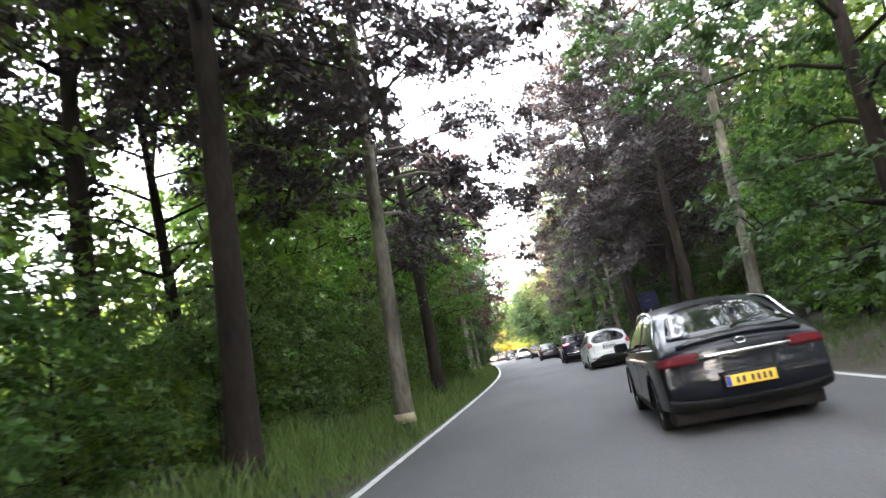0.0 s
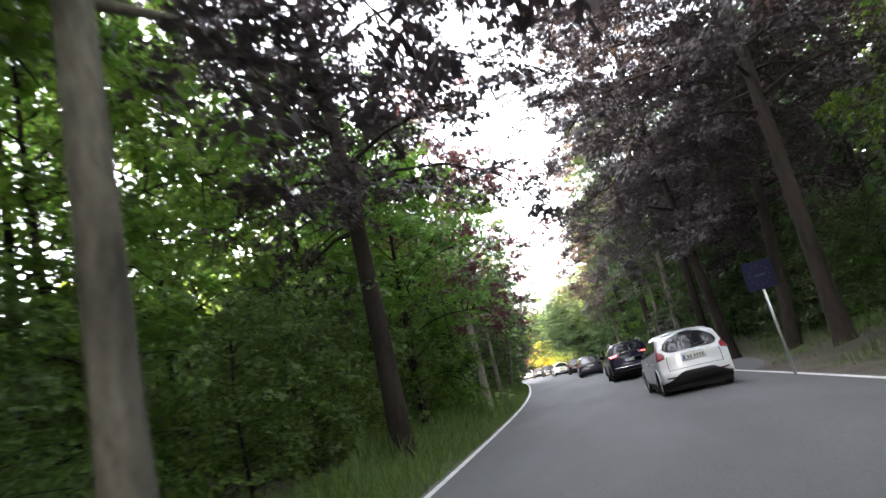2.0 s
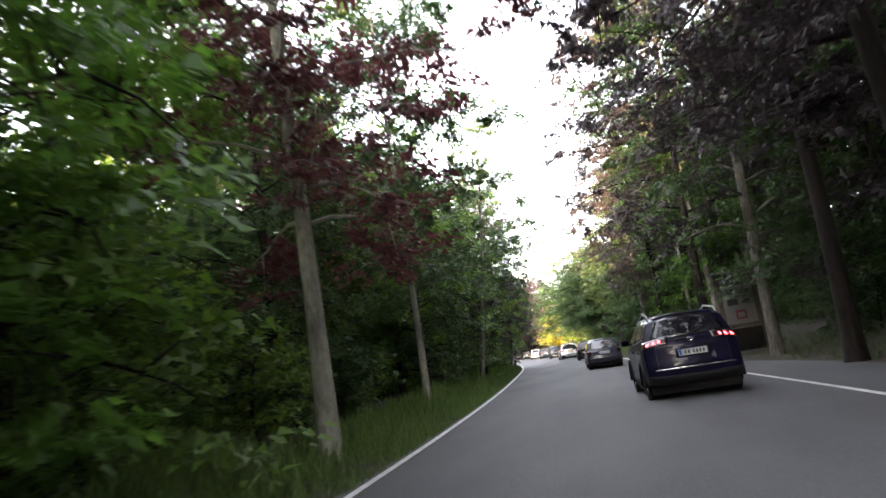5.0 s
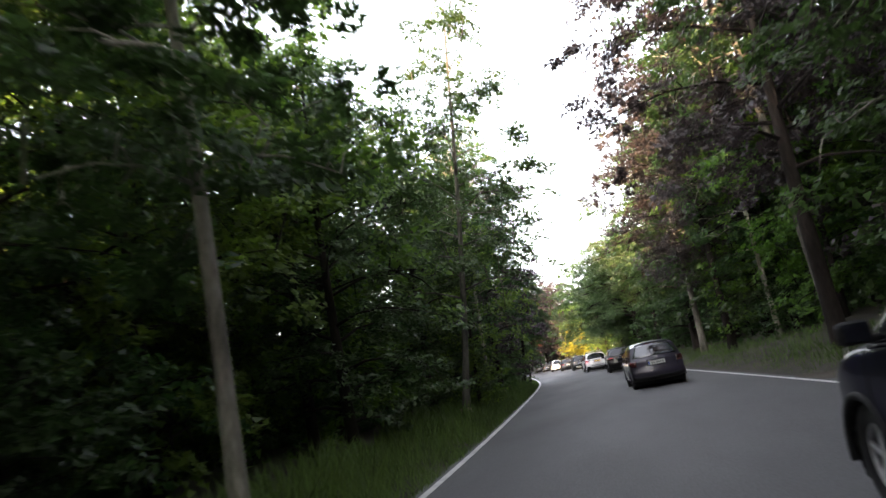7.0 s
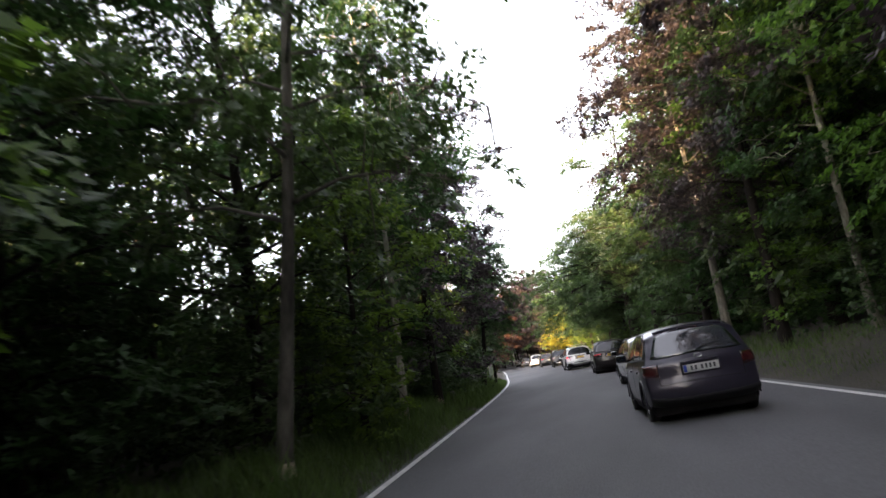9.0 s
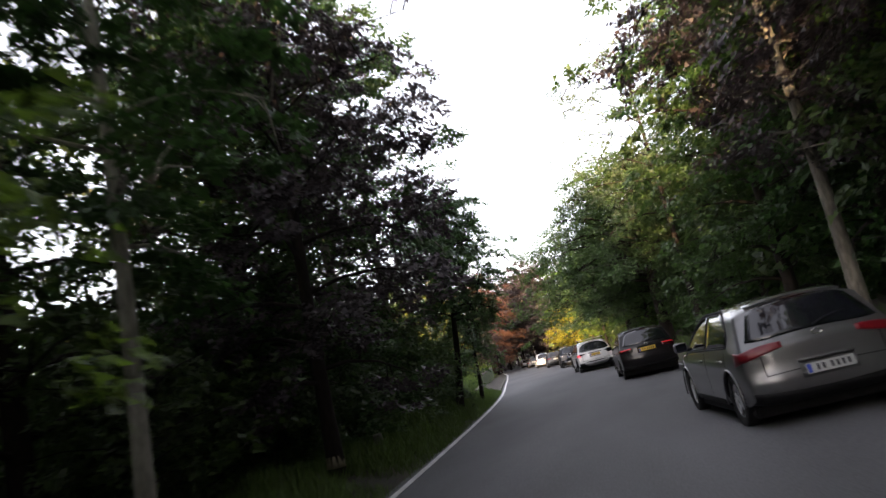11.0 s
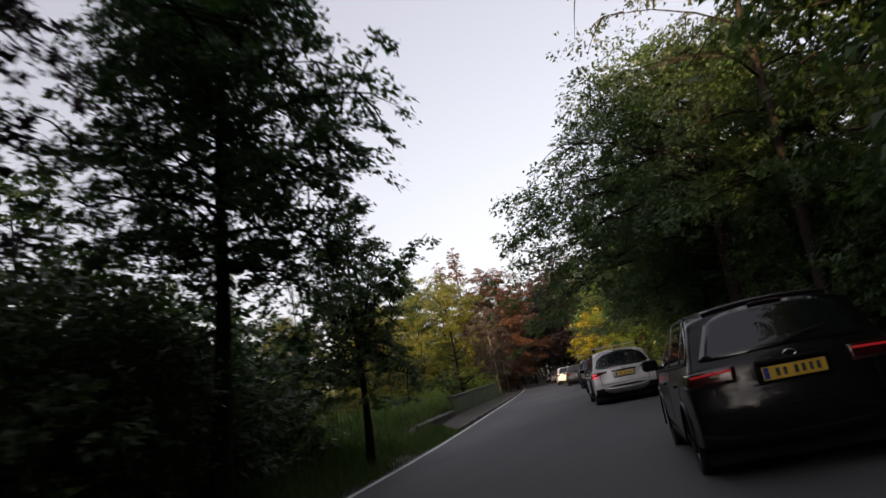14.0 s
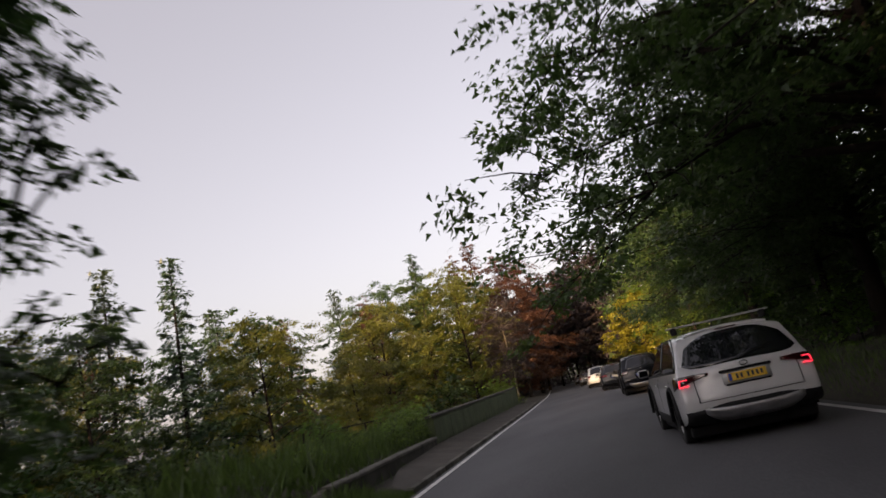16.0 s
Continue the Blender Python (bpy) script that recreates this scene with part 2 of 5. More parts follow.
def ground_z(x, y):
    """Height of the ground: verges rise a little, a bank on one side, a valley beyond the parapet on the other."""
    dl, dr = left_line(y) - x, x - right_line(y)
    if dl > 0:
        up = 0.30 * min(1, max(0, dl - 0.25) / 1.6)
        fall = min(1, max(0, (y - 92) / 14)) * max(0, 1 - max(0, y - 175) / 40)
        up *= 1 - 0.75 * min(1, max(0, (y - 98) / 8))
        berm = min(1, max(0, (y - 104.5) / 2)) * min(1, max(0, (122 - y) / 4))
        up += berm * (0.36 * min(1, max(0, dl - 1.45) / 0.4) + 0.28 * min(1, max(0, dl - 1.9) / 2.0))
        drop = -3.6 * fall * min(1, max(0, dl - 3.4 - 1.2 * berm) / 7.0) - 4.0 * fall * min(1, max(0, dl - 10) / 30)
        wave = (1 - 0.8 * berm * (dl < 6)) * 0.35 * noise.noise((x * 0.12, y * 0.12, 0)) * min(1, max(0, dl - 1.5) / 4)
        return up + drop + wave
    if dr > 0:
        lay = 1.3 * max(0, 1 - abs(y - 45) / 14) + max(0, 1 - abs(y - 22) / 9)
        dr2 = max(0, dr - 0.5 - 2.2 * min(1, lay))
        up = 0.32 * min(1, dr2 / 1.5) + 1.3 * min(1, max(0, dr2 - 2) / 7) + 2.0 * min(1, max(0, dr2 - 9) / 30)
        wave = 0.35 * noise.noise((x * 0.12, y * 0.12, 5)) * min(1, max(0, dr2 - 1.0) / 4)
        return up + wave
    return 0.0


# ---- large structure ----
def strip(name, material, rows, smooth=True):
    """A sheet from rows of points, each row as long as the others."""
    k = len(rows[0])
    verts = [p for r in rows for p in r]
    faces = [(i * k + j, i * k + j + 1, (i + 1) * k + j + 1, (i + 1) * k + j) for i in range(len(rows) - 1) for j in range(k - 1)]
    return new(name, mesh_of(name, verts, faces, material, smooth))


ys = [-1500, -900, -500, -300, -200, -150, -110] + list(range(-80, 260, 2)) + list(range(260, 420, 10)) + [450, 520, 620, 800, 1100, 1600]
offs_l = [1500, 800, 400, 220, 140, 95, 70, 52, 40, 32, 26, 21, 17, 14, 12, 10, 8.6, 7.4, 6.4, 5.4, 4.6, 3.9, 3.2, 2.6, 2.0, 1.5, 1.0, 0.6, 0.25]
rows = []
for y in ys:
    l, r = float(left_line(y)), float(right_line(y))
    row = [(l - o, y, ground_z(l - o, y)) for o in offs_l]
    row += [(l + 0.02, y, -0.03), ((l + r) / 2, y, -0.05), (r - 0.02, y, -0.03)]
    row += [(r + o, y, ground_z(r + o, y)) for o in reversed(offs_l)]
    rows.append(row)
ground = tagged(strip("ground", M_SOIL, rows), "dark forest floor of soil and leaf litter", "ground", kind="structure")

rows = []
for y in range(-80, 400, 2):
    l, r = float(left_line(y)), float(right_line(y))
    rows.append([(l - 0.22 + (r - l + 0.5) * k / 8, y, 0.005 + 0.045 * (1 - abs(k - 4) / 4)) for k in range(9)])
road = tagged(strip("road", M_ASPHALT, rows), "worn grey asphalt road with two lanes", "road", kind="structure")


def edge_line(at, y0, y1, label):
    rows = []
    for y in np.arange(y0, y1, 1.0):
        x = float(at(y)) + 0.012 * noise.noise((0, y * 0.7, 3))
        rows.append([(x - 0.06, y, 0.020), (x + 0.06, y, 0.021)])
    return tagged(strip("edge_line", M_LINE, rows), label, "road marking", kind="structure")


edge_line(left_line, -60, 330, "worn white painted edge line along the verge")
edge_line(right_line, -60, 330, "white painted edge line beside the queue")

for y0, y1, wide in ((8, 32, 2.4), (31, 60, 2.5), (118, 150, 1.2)):
    rows = []
    for y in np.arange(y0, y1 + 0.1, 1.0):
        k = max(0.0, math.sin(math.pi * (y - y0) / (y1 - y0))) ** 0.6
        r = float(right_line(y))
        rows.append([(r + 0.18 + wide * k * q / 5, y, max(0.012, ground_z(r + 0.18 + wide * k * q / 5, y) + 0.015)) for q in range(6)])
    tagged(strip("gravel_lay_by", M_SHOULDER, rows), "pale gravel pull-in beside the road", "lay-by", kind="structure")

rows = []
for y in np.arange(32, 58.1, 1.0):
    k = max(0.0, math.sin(math.pi * (y - 32) / 26)) ** 0.6
    r = float(right_line(y))
    rows.append([(r + 0.10 + 1.95 * k * q / 4, y, max(0.016, ground_z(r + 0.10 + 1.95 * k * q / 4, y) + 0.024)) for q in range(5)])
tagged(strip("asphalt_pull_in", M_ASPHALT, rows), "grey asphalt pull-in beside the edge line", "lay-by", kind="structure")

# ---- trees ----
def leaf_mesh(name, c, d, nrm, size, wide, material, plain=False):
    """Many small leaves, folded or, far off, plain: centres, directions, normals and lengths as arrays."""
    d = d / np.linalg.norm(d, axis=1, keepdims=True)
    s = np.cross(d, nrm)
    s /= np.linalg.norm(s, axis=1, keepdims=True) + 1e-9
    up = np.cross(s, d)
    L = size[:, None]
    k = 3 if plain else 4
    v = np.empty((len(c), k, 3))
    if plain:
        v[:, 0] = c - d * L * 0.4 - s * L * wide * 0.5
        v[:, 1] = c - d * L * 0.4 + s * L * wide * 0.5
        v[:, 2] = c + d * L * 0.6
    else:
        v[:, 0] = c - d * L * 0.5
        v[:, 1] = c + s * L * wide * 0.5 + up * L * 0.10
        v[:, 2] = c + d * L * 0.5 - up * L * 0.06
        v[:, 3] = c - s * L * wide * 0.5 + up * L * 0.10
    me = bpy.data.meshes.new(name)
    n = len(c)
    me.vertices.add(k * n)
    me.vertices.foreach_set("co", v.ravel())
    me.loops.add(k * n)
    me.loops.foreach_set("vertex_index", np.arange(k * n))
    me.polygons.add(n)
    me.polygons.foreach_set("loop_start", np.arange(0, k * n, k))
    me.materials.append(material)
    me.update(calc_edges=True)
    return me


def spray_leaves(rng, centres, normals, radii, count, size, flat=0.16, bunch=0.42):
    """Leaves in flat sprays round twig ends, each spray made of a few small bunches with gaps between them."""
    k, subs = len(centres), 5
    a = np.cross(normals, np.array([0.37, 0.61, 0.2]))
    a /= np.linalg.norm(a, axis=1, keepdims=True)
    b = np.cross(normals, a)
    sa = rng.uniform(0, 2 * np.pi, (k, subs))
    sr = radii[:, None] * np.sqrt(rng.uniform(0.02, 0.95, (k, subs)))
    sh = rng.normal(0, 1, (k, subs)) * flat * radii[:, None] - 0.14 * sr ** 2 / radii[:, None]
    idx = np.repeat(np.arange(k), count)
    n = len(idx)
    sub = rng.integers(0, subs, n)
    nz = normals[idx]
    ang = rng.uniform(0, 2 * np.pi, n)
    rad = radii[idx] * bunch * np.sqrt(rng.uniform(0.0, 1, n)) * rng.uniform(0.6, 1.25, n)
    u = np.cos(sa[idx, sub]) * sr[idx, sub] + np.cos(ang) * rad
    v = np.sin(sa[idx, sub]) * sr[idx, sub] + np.sin(ang) * rad
    h = sh[idx, sub] + rng.normal(0, 1, n) * flat * 0.55 * radii[idx]
    out = a[idx] * u[:, None] + b[idx] * v[:, None]
    c = centres[idx] + out + nz * h[:, None]
    d = out / (radii[idx][:, None] * 0.6) + rng.normal(0, 0.5, (n, 3)) + np.array([0, 0, -0.3])
    nn = nz + rng.normal(0, 0.45, (n, 3))
    return c, d, nn, size * rng.uniform(0.65, 1.3, n)


def grow(seed, height, girth, base, radius, limbs, sprays, per, size, shape="oval", lean=(0, 0), spray_r=(0.5, 1.1), wide=0.72, twigs=True, flat=0.16, bunch=0.42):
    """Trunk, limbs and leaves of one broadleaved tree as plain data."""
    rng = np.random.default_rng(seed)
    ph = rng.uniform(0, 6, 4)

    def spine(z):
        q = z / height
        return np.array([lean[0] * q * q * height + 0.14 * math.sin(3.1 * q + ph[0]) * q * 2, lean[1] * q * q * height + 0.14 * math.sin(2.7 * q + ph[1]) * q * 2, z])

    zs = np.concatenate([[-0.3, 0.0, 0.25, 0.7], np.linspace(1.6, height * 0.93, 11)])
    rad = [girth * (1.32 if z <= 0 else 1.14 if z < 0.3 else 1.04 if z < 1 else max(0.06, 1 - 0.9 * z / height)) for z in zs]
    trunk = tube_data([spine(z) for z in zs], rad, 10 if twigs else 6)
    tubes, cs, ns, rs = [], [], [], []
    for i in range(limbs):
        u = (i + rng.uniform(0, 0.9)) / limbs
        z0 = base + (height * 0.93 - base) * u
        prof = {"oval": math.sin(math.pi * (0.16 + 0.80 * u)) ** 0.8, "broad": (1 - 0.62 * u ** 1.6), "dome": (1 - 0.85 * u ** 1.45), "cone": 1 - 0.86 * u, "tiers": (1 - 0.66 * u ** 1.5) * (0.84 + 0.24 * math.sin(u * 19))}[shape]
        ln = radius * prof * rng.uniform(0.75, 1.15)
        az = i * 2.39996 + rng.uniform(-0.4, 0.4)
        rise = rng.uniform(0.0, 0.2) if shape == "cone" else rng.uniform(0.22, 0.42) if shape == "tiers" else rng.uniform(0.36, 0.56) + 0.4 * u if shape == "dome" else rng.uniform(0.25, 0.55) + 0.5 * u
        h = np.array([math.cos(az), math.sin(az), 0])
        side = np.array([-h[1], h[0], 0])
        s0 = spine(z0)
        bend = rng.uniform(-0.25, 0.25)

        def at(t):
            return s0 + h * ln * t + side * bend * ln * t * t + np.array([0, 0, ln * (rise * t - (0.28 + 0.3 * (1 - u)) * t * t)])

        r0 = max(0.02, girth * (1 - 0.9 * z0 / height) * 0.42)
        limb = tube_data([at(t) for t in (0, 0.28, 0.56, 0.85)], [r0, r0 * 0.66, r0 * 0.4, 0.012], 5 if twigs else 3)
        shoots = []
        for _ in range(max(2, int(sprays * prof))):
            t = float(rng.uniform(0.22, 1.05)) ** 0.8
            root = at(min(1, t * 0.9))
            c = at(t) + side * rng.normal(0, 0.24) * ln * t + np.array([0, 0, rng.normal(0.0, 0.35)]) + rng.normal(0, 0.15, 3)
            if twigs:
                shoots.append(tube_data([root, (root + c) / 2 + np.array([0, 0, 0.08]), c], [0.022, 0.015, 0.006], 3))
            cs.append(c)
            nv = np.array([0, 0, 1.0]) + h * 0.25 + rng.normal(0, 0.25, 3)
            ns.append(nv / np.linalg.norm(nv))
            rs.append(rng.uniform(*spray_r))
        tubes.append(graft(limb, shoots))
    data = spray_leaves(rng, np.array(cs), np.array(ns), np.array(rs), per, size, flat, bunch)
    return graft(trunk, tubes), data, wide


KINDS = {}


def tree_kind(key, name, label, category, bark, leaf, group="", **kw):
    plain = kw.pop("plain", not kw.get("twigs", True))
    stem, (c, d, n, s), wide = grow(**kw)
    KINDS[key] = dict(name=name, label=label, category=category, group=group, first=None, made=0,
                      trunk=mesh_of("trunk", *stem, bark, True),
                      crown=leaf_mesh("crown", c, d, n, s, wide, leaf, plain))


def plant(key, x, y, size=1.0, turn=0.0, sink=0.05, tilt=0.0):
    k = KINDS[key]
    m = Matrix.Translation((x, y, ground_z(x, y) - sink)) @ Matrix.Rotation(radians(tilt), 4, "Y") @ Matrix.Rotation(radians(turn), 4, "Z") @ Matrix.Scale(size, 4)
    if k["first"] is None:
        t = new(k["name"])
        tagged(t, k["label"], k["category"], k["group"])
        for q in ("trunk", "crown"):
            part(q, k[q], None, t)
        k["first"] = t
        t.matrix_basis = m
        return t
    t = copy_thing(k["first"], Matrix.Identity(4))
    t.matrix_basis = m
    return t


tree_kind("beech_a", "beech_tree", "tall beech with grey trunk and dense green leaves", "tree", M_BARK, M_GREEN, "beeches along the road",
          plain=True, seed=11, height=18, girth=0.21, base=3.0, radius=4.4, limbs=36, sprays=9, per=130, size=0.145, spray_r=(0.45, 1.0))
tree_kind("beech_b", "beech_tree", "slender beech with pale grey trunk and green leaves", "tree", M_PALEBARK, M_GREEN, "beeches along the road",
          plain=True, seed=12, height=15, girth=0.115, base=3.6, radius=3.3, limbs=34, sprays=8, per=130, size=0.14, spray_r=(0.4, 0.9))
tree_kind("open_beech", "beech_tree", "slender grey-barked beech with forking limbs and an open crown", "tree", M_BARK, M_GREEN, "beeches along the road",
          plain=True, seed=72, height=14, girth=0.115, base=3.4, radius=3.6, limbs=26, sprays=8, per=84, size=0.13, shape="dome", spray_r=(0.35, 0.8))
tree_kind("copper_a", "copper_beech_tree", "copper beech with dark trunk and purple-brown leaves", "tree", M_BARKD, M_COPPER, "copper beeches along the road",
          plain=True, seed=13, height=18, girth=0.235, base=4.9, radius=5.3, limbs=36, sprays=11, per=120, size=0.15, spray_r=(0.45, 1.0))
tree_kind("copper_b", "copper_beech_tree", "copper beech with grey trunk and dark purple leaves", "tree", M_BARK, M_COPPER, "copper beeches along the road",
          plain=True, seed=14, height=16, girth=0.185, base=3.8, radius=3.7, limbs=34, sprays=8, per=130, size=0.14, spray_r=(0.4, 0.9))
# the crown's glow against the sky is in its redder leaf colour
tree_kind("copper_lit", "copper_beech_tree", "slender copper beech with grey trunk and leaves coloured as backlit red", "tree", M_PALEBARK, M_COPPERLIT, "copper beeches along the road",
          plain=True, seed=38, height=16, girth=0.185, base=3.8, radius=3.9, limbs=34, sprays=8, per=130, size=0.14, spray_r=(0.4, 0.9))
# shaded counterpart of the tree above: dark bark carries the trunk's shade
tree_kind("copper_shaded", "copper_beech_tree", "leafy copper beech with trunk darkened for shade and purple-brown leaves", "tree", M_BARKD, M_COPPER, "copper beeches along the road",
          plain=True, seed=63, height=16, girth=0.185, base=2.0, radius=3.9, limbs=40, sprays=8, per=120, size=0.14, spray_r=(0.4, 0.9))
tree_kind("pole_beech", "beech_tree", "tall beech with a long bare grey trunk", "tree", M_BARK, M_GREEN, "beeches along the road",
          plain=True, seed=34, height=20, girth=0.20, base=8.5, radius=4.4, limbs=32, sprays=9, per=120, size=0.15, spray_r=(0.45, 1.0))
tree_kind("copper_tall", "copper_beech_tree", "tall copper beech with a long dark trunk and high crown", "tree", M_BARKD, M_COPPER, "copper beeches along the road",
          plain=True, seed=35, height=19, girth=0.24, base=5.7, radius=6.0, limbs=40, sprays=12, per=112, size=0.155, spray_r=(0.45, 1.0))
tree_kind("copper_grey", "copper_beech_tree", "copper beech with a stout pale grey trunk", "tree", M_BARK, M_COPPER, "copper beeches along the road",
          plain=True, seed=39, height=18, girth=0.20, base=4.6, radius=5.6, limbs=40, sprays=12, per=116, size=0.15, spray_r=(0.45, 1.0))
tree_kind("dense_a", "broadleaf_tree", "dense dark green broadleaf tree leafed nearly to the ground", "tree", M_BARKD, M_GREEN, "roadside trees",
          plain=True, seed=15, height=15, girth=0.22, base=0.9, radius=4.0, limbs=40, sprays=8, per=90, size=0.165, shape="oval", spray_r=(0.45, 1.0), bunch=0.42)
tree_kind("fresh_a", "broadleaf_tree", "fresh green young broadleaf tree leafed to the ground", "tree", M_BARKD, M_FRESH, "roadside trees",
          plain=True, seed=16, height=10, girth=0.12, base=0.8, radius=3.0, limbs=32, sprays=7, per=96, size=0.15, spray_r=(0.4, 0.9))
tree_kind("big_oak", "spreading_tree", "large spreading tree with long boughs over the road", "tree", M_BARKD, M_GREEN, "",
          plain=True, seed=17, height=11.2, girth=0.36, base=3.5, radius=7.4, limbs=70, sprays=21, per=140, size=0.125, shape="dome", spray_r=(0.5, 1.0), flat=0.2, bunch=0.5)
tree_kind("airy", "airy_tree", "open-crowned tree with bare limbs and grey-green leaves", "tree", M_BARKD, M_SAGE, "",
          plain=True, seed=62, height=16, girth=0.2, base=6.0, radius=5.2, limbs=30, sprays=8, per=52, size=0.13, shape="oval", spray_r=(0.4, 0.85))
tree_kind("hedge_tree", "hedge_tree", "small dark tree with layered sprays of leaves", "tree", M_BARKD, M_GREEN, "small trees above the valley",
          plain=True, seed=19, height=8.6, girth=0.15, base=3.4, radius=2.2, limbs=44, sprays=15, per=105, size=0.09, spray_r=(0.28, 0.58), shape="oval")
tree_kind("thin_a", "thin_tree", "thin open-crowned young tree with sparse dark leaves", "tree", M_BARKD, M_GREEN, "small trees above the valley",
          plain=True, seed=18, height=5.6, girth=0.085, base=1.9, radius=1.35, limbs=46, sprays=8, per=80, size=0.08, spray_r=(0.2, 0.42), shape="tiers")
tree_kind("mid_green", "forest_tree", "forest tree with dark trunk and green crown", "tree", M_BARKD, M_GREEN, "trees of the wood",
          seed=21, height=16, girth=0.16, base=2.2, radius=4.4, limbs=26, sprays=6, per=44, size=0.34, twigs=False, bunch=0.55)
tree_kind("mid_fresh", "forest_tree", "forest tree with yellow-green crown", "tree", M_BARKD, M_FRESH, "trees of the wood",
          seed=22, height=15, girth=0.15, base=2.4, radius=4.2, limbs=26, sprays=6, per=44, size=0.34, twigs=False, bunch=0.55)
tree_kind("mid_copper", "forest_tree", "forest tree with copper-brown crown", "tree", M_BARKD, M_COPPER, "trees of the wood",
          seed=23, height=16, girth=0.16, base=2.6, radius=4.4, limbs=26, sprays=6, per=44, size=0.34, twigs=False, bunch=0.55)
tree_kind("dark_copper", "forest_tree", "dark copper tree closing over the road bend", "tree", M_BARKD, M_COPPER, "trees of the wood",
          seed=37, height=15, girth=0.18, base=2.6, radius=5.2, limbs=34, sprays=8, per=56, size=0.40, shape="broad", twigs=False, bunch=0.7)
tree_kind("far_green", "sunlit_tree", "sunlit green broadleaf tree on the valley side", "tree", M_BARKD, M_SUNOLIVE, "trees across the valley",
          seed=24, height=17, girth=0.22, base=1.2, radius=5.4, limbs=36, sprays=9, per=150, size=0.175, shape="oval", twigs=False, bunch=0.62)
tree_kind("far_rust", "sunlit_tree", "sunlit rust-red tree beside the road bend", "tree", M_BARKD, M_RUST, "trees across the valley",
          seed=25, height=17, girth=0.22, base=1.2, radius=5.0, limbs=36, sprays=9, per=150, size=0.175, shape="oval", twigs=False, bunch=0.62)
tree_kind("far_dark", "sunlit_tree", "deep green broadleaf tree on the valley side", "tree", M_BARKD, M_GREEN, "trees across the valley",
          seed=36, height=17, girth=0.22, base=1.0, radius=5.2, limbs=34, sprays=8, per=110, size=0.21, shape="oval", twigs=False, bunch=0.62)
tree_kind("spruce", "spruce_tree", "tall dark spruce with drooping branches", "tree", M_BARKD, M_NEEDLE, "spruces across the valley",
          seed=26, height=21, girth=0.24, base=1.2, radius=3.6, limbs=76, sprays=7, per=34, size=0.32, shape="cone", spray_r=(0.4, 0.9), wide=0.45, twigs=False)
tree_kind("spruce_rust", "spruce_tree", "larch with rusty orange needles", "tree", M_BARKD, M_RUST, "spruces across the valley",
          seed=27, height=20, girth=0.22, base=1.2, radius=3.0, limbs=70, sprays=7, per=32, size=0.30, shape="cone", spray_r=(0.4, 0.8), wide=0.45, twigs=False)
tree_kind("bush_green", "bush", "leafy green undergrowth bush", "bush", M_BARKD, M_GREEN, "undergrowth bushes",
          seed=31, height=2.6, girth=0.04, base=0.12, radius=1.6, limbs=18, sprays=6, per=30, size=0.15, shape="oval", spray_r=(0.3, 0.6), twigs=False)
tree_kind("bush_fresh", "bush", "fresh green bramble and sapling bush", "bush", M_BARKD, M_FRESH, "undergrowth bushes",
          seed=32, height=2.0, girth=0.03, base=0.1, radius=1.4, limbs=16, sprays=6, per=34, size=0.125, shape="oval", spray_r=(0.3, 0.55), twigs=False)
tree_kind("hedge_bush", "hedge_bush", "dense dark green bush of the roadside hedge", "bush", M_BARKD, M_GREEN, "hedge above the valley",
          plain=True, seed=61, height=3.2, girth=0.05, base=0.1, radius=1.9, limbs=30, sprays=8, per=40, size=0.13, shape="oval", spray_r=(0.3, 0.62), twigs=False, bunch=0.55)
tree_kind("sapling", "beech_sapling", "young beech with layered green sprays down to the ground", "sapling", M_BARKD, M_LEAFY, "saplings at the wood's edge",
          plain=True, seed=40, height=4.6, girth=0.05, base=0.25, radius=1.9, limbs=26, sprays=7, per=44, size=0.125, shape="oval", spray_r=(0.35, 0.7), twigs=False)
tree_kind("bush_yellow", "yellow_bush", "large rounded bush with golden yellow leaves", "bush", M_BARKD, M_YELLOW, "",
          seed=33, height=6.9, girth=0.10, base=1.2, radius=3.0, limbs=36, sprays=10, per=60, size=0.19, shape="oval", spray_r=(0.4, 0.8), bunch=0.6)

rng = np.random.default_rng(5)

# trunks beside the road that stand out one by one
LEFT_NEAR = [
    ("copper_tall", -3.95, 8.9, 0.95, 20), ("copper_grey", -3.22, 15.5, 1.0, 80), ("copper_a", -3.85, 25.1, 0.97, 130), ("copper_lit", -4.1, 40.0, 0.92, 10),
    ("beech_b", -4.5, 48.25, 0.92, 120), ("open_beech", -5.5, 63.0, 1.0, 200), ("beech_b", -6.5, 72.5, 0.88, 60), ("copper_shaded", -6.9, 78.2, 0.80, 250),
    ("copper_b", -8.1, 87.0, 0.82, 20), ("dense_a", -10.8, 83.5, 0.95, 140),
]
LEFT_MIDDLE = [
    ("dense_a", -10.9, 87.4, 0.85, 60), ("beech_a", -8.8, 85.0, 0.85, 250), ("dense_a", -9.6, 80.6, 0.8, 250), ("hedge_tree", -7.75, 91.8, 0.95, 40), ("dense_a", -6.3, 56.0, 0.62, 30),
    ("fresh_a", -5.2, 33.5, 1.0, 90), ("fresh_a", -6.4, 36.0, 1.15, 200), ("dense_a", -9.4, 81.0, 0.8, 300), ("dense_a", -10.2, 75.0, 0.95, 120),
    ("fresh_a", -7.6, 57.0, 1.1, 100), ("dense_a", -7.2, 66.0, 0.75, 200), ("dense_a", -9.5, 50.0, 0.85, 15), ("fresh_a", -9.9, 55.0, 1.2, 85), ("dense_a", -10.6, 60.0, 0.85, 165), ("dense_a", -11.2, 65.5, 0.8, 265), ("fresh_a", -8.5, 52.6, 1.1, 325), ("dense_a", -9.2, 62.6, 0.7, 45),
]
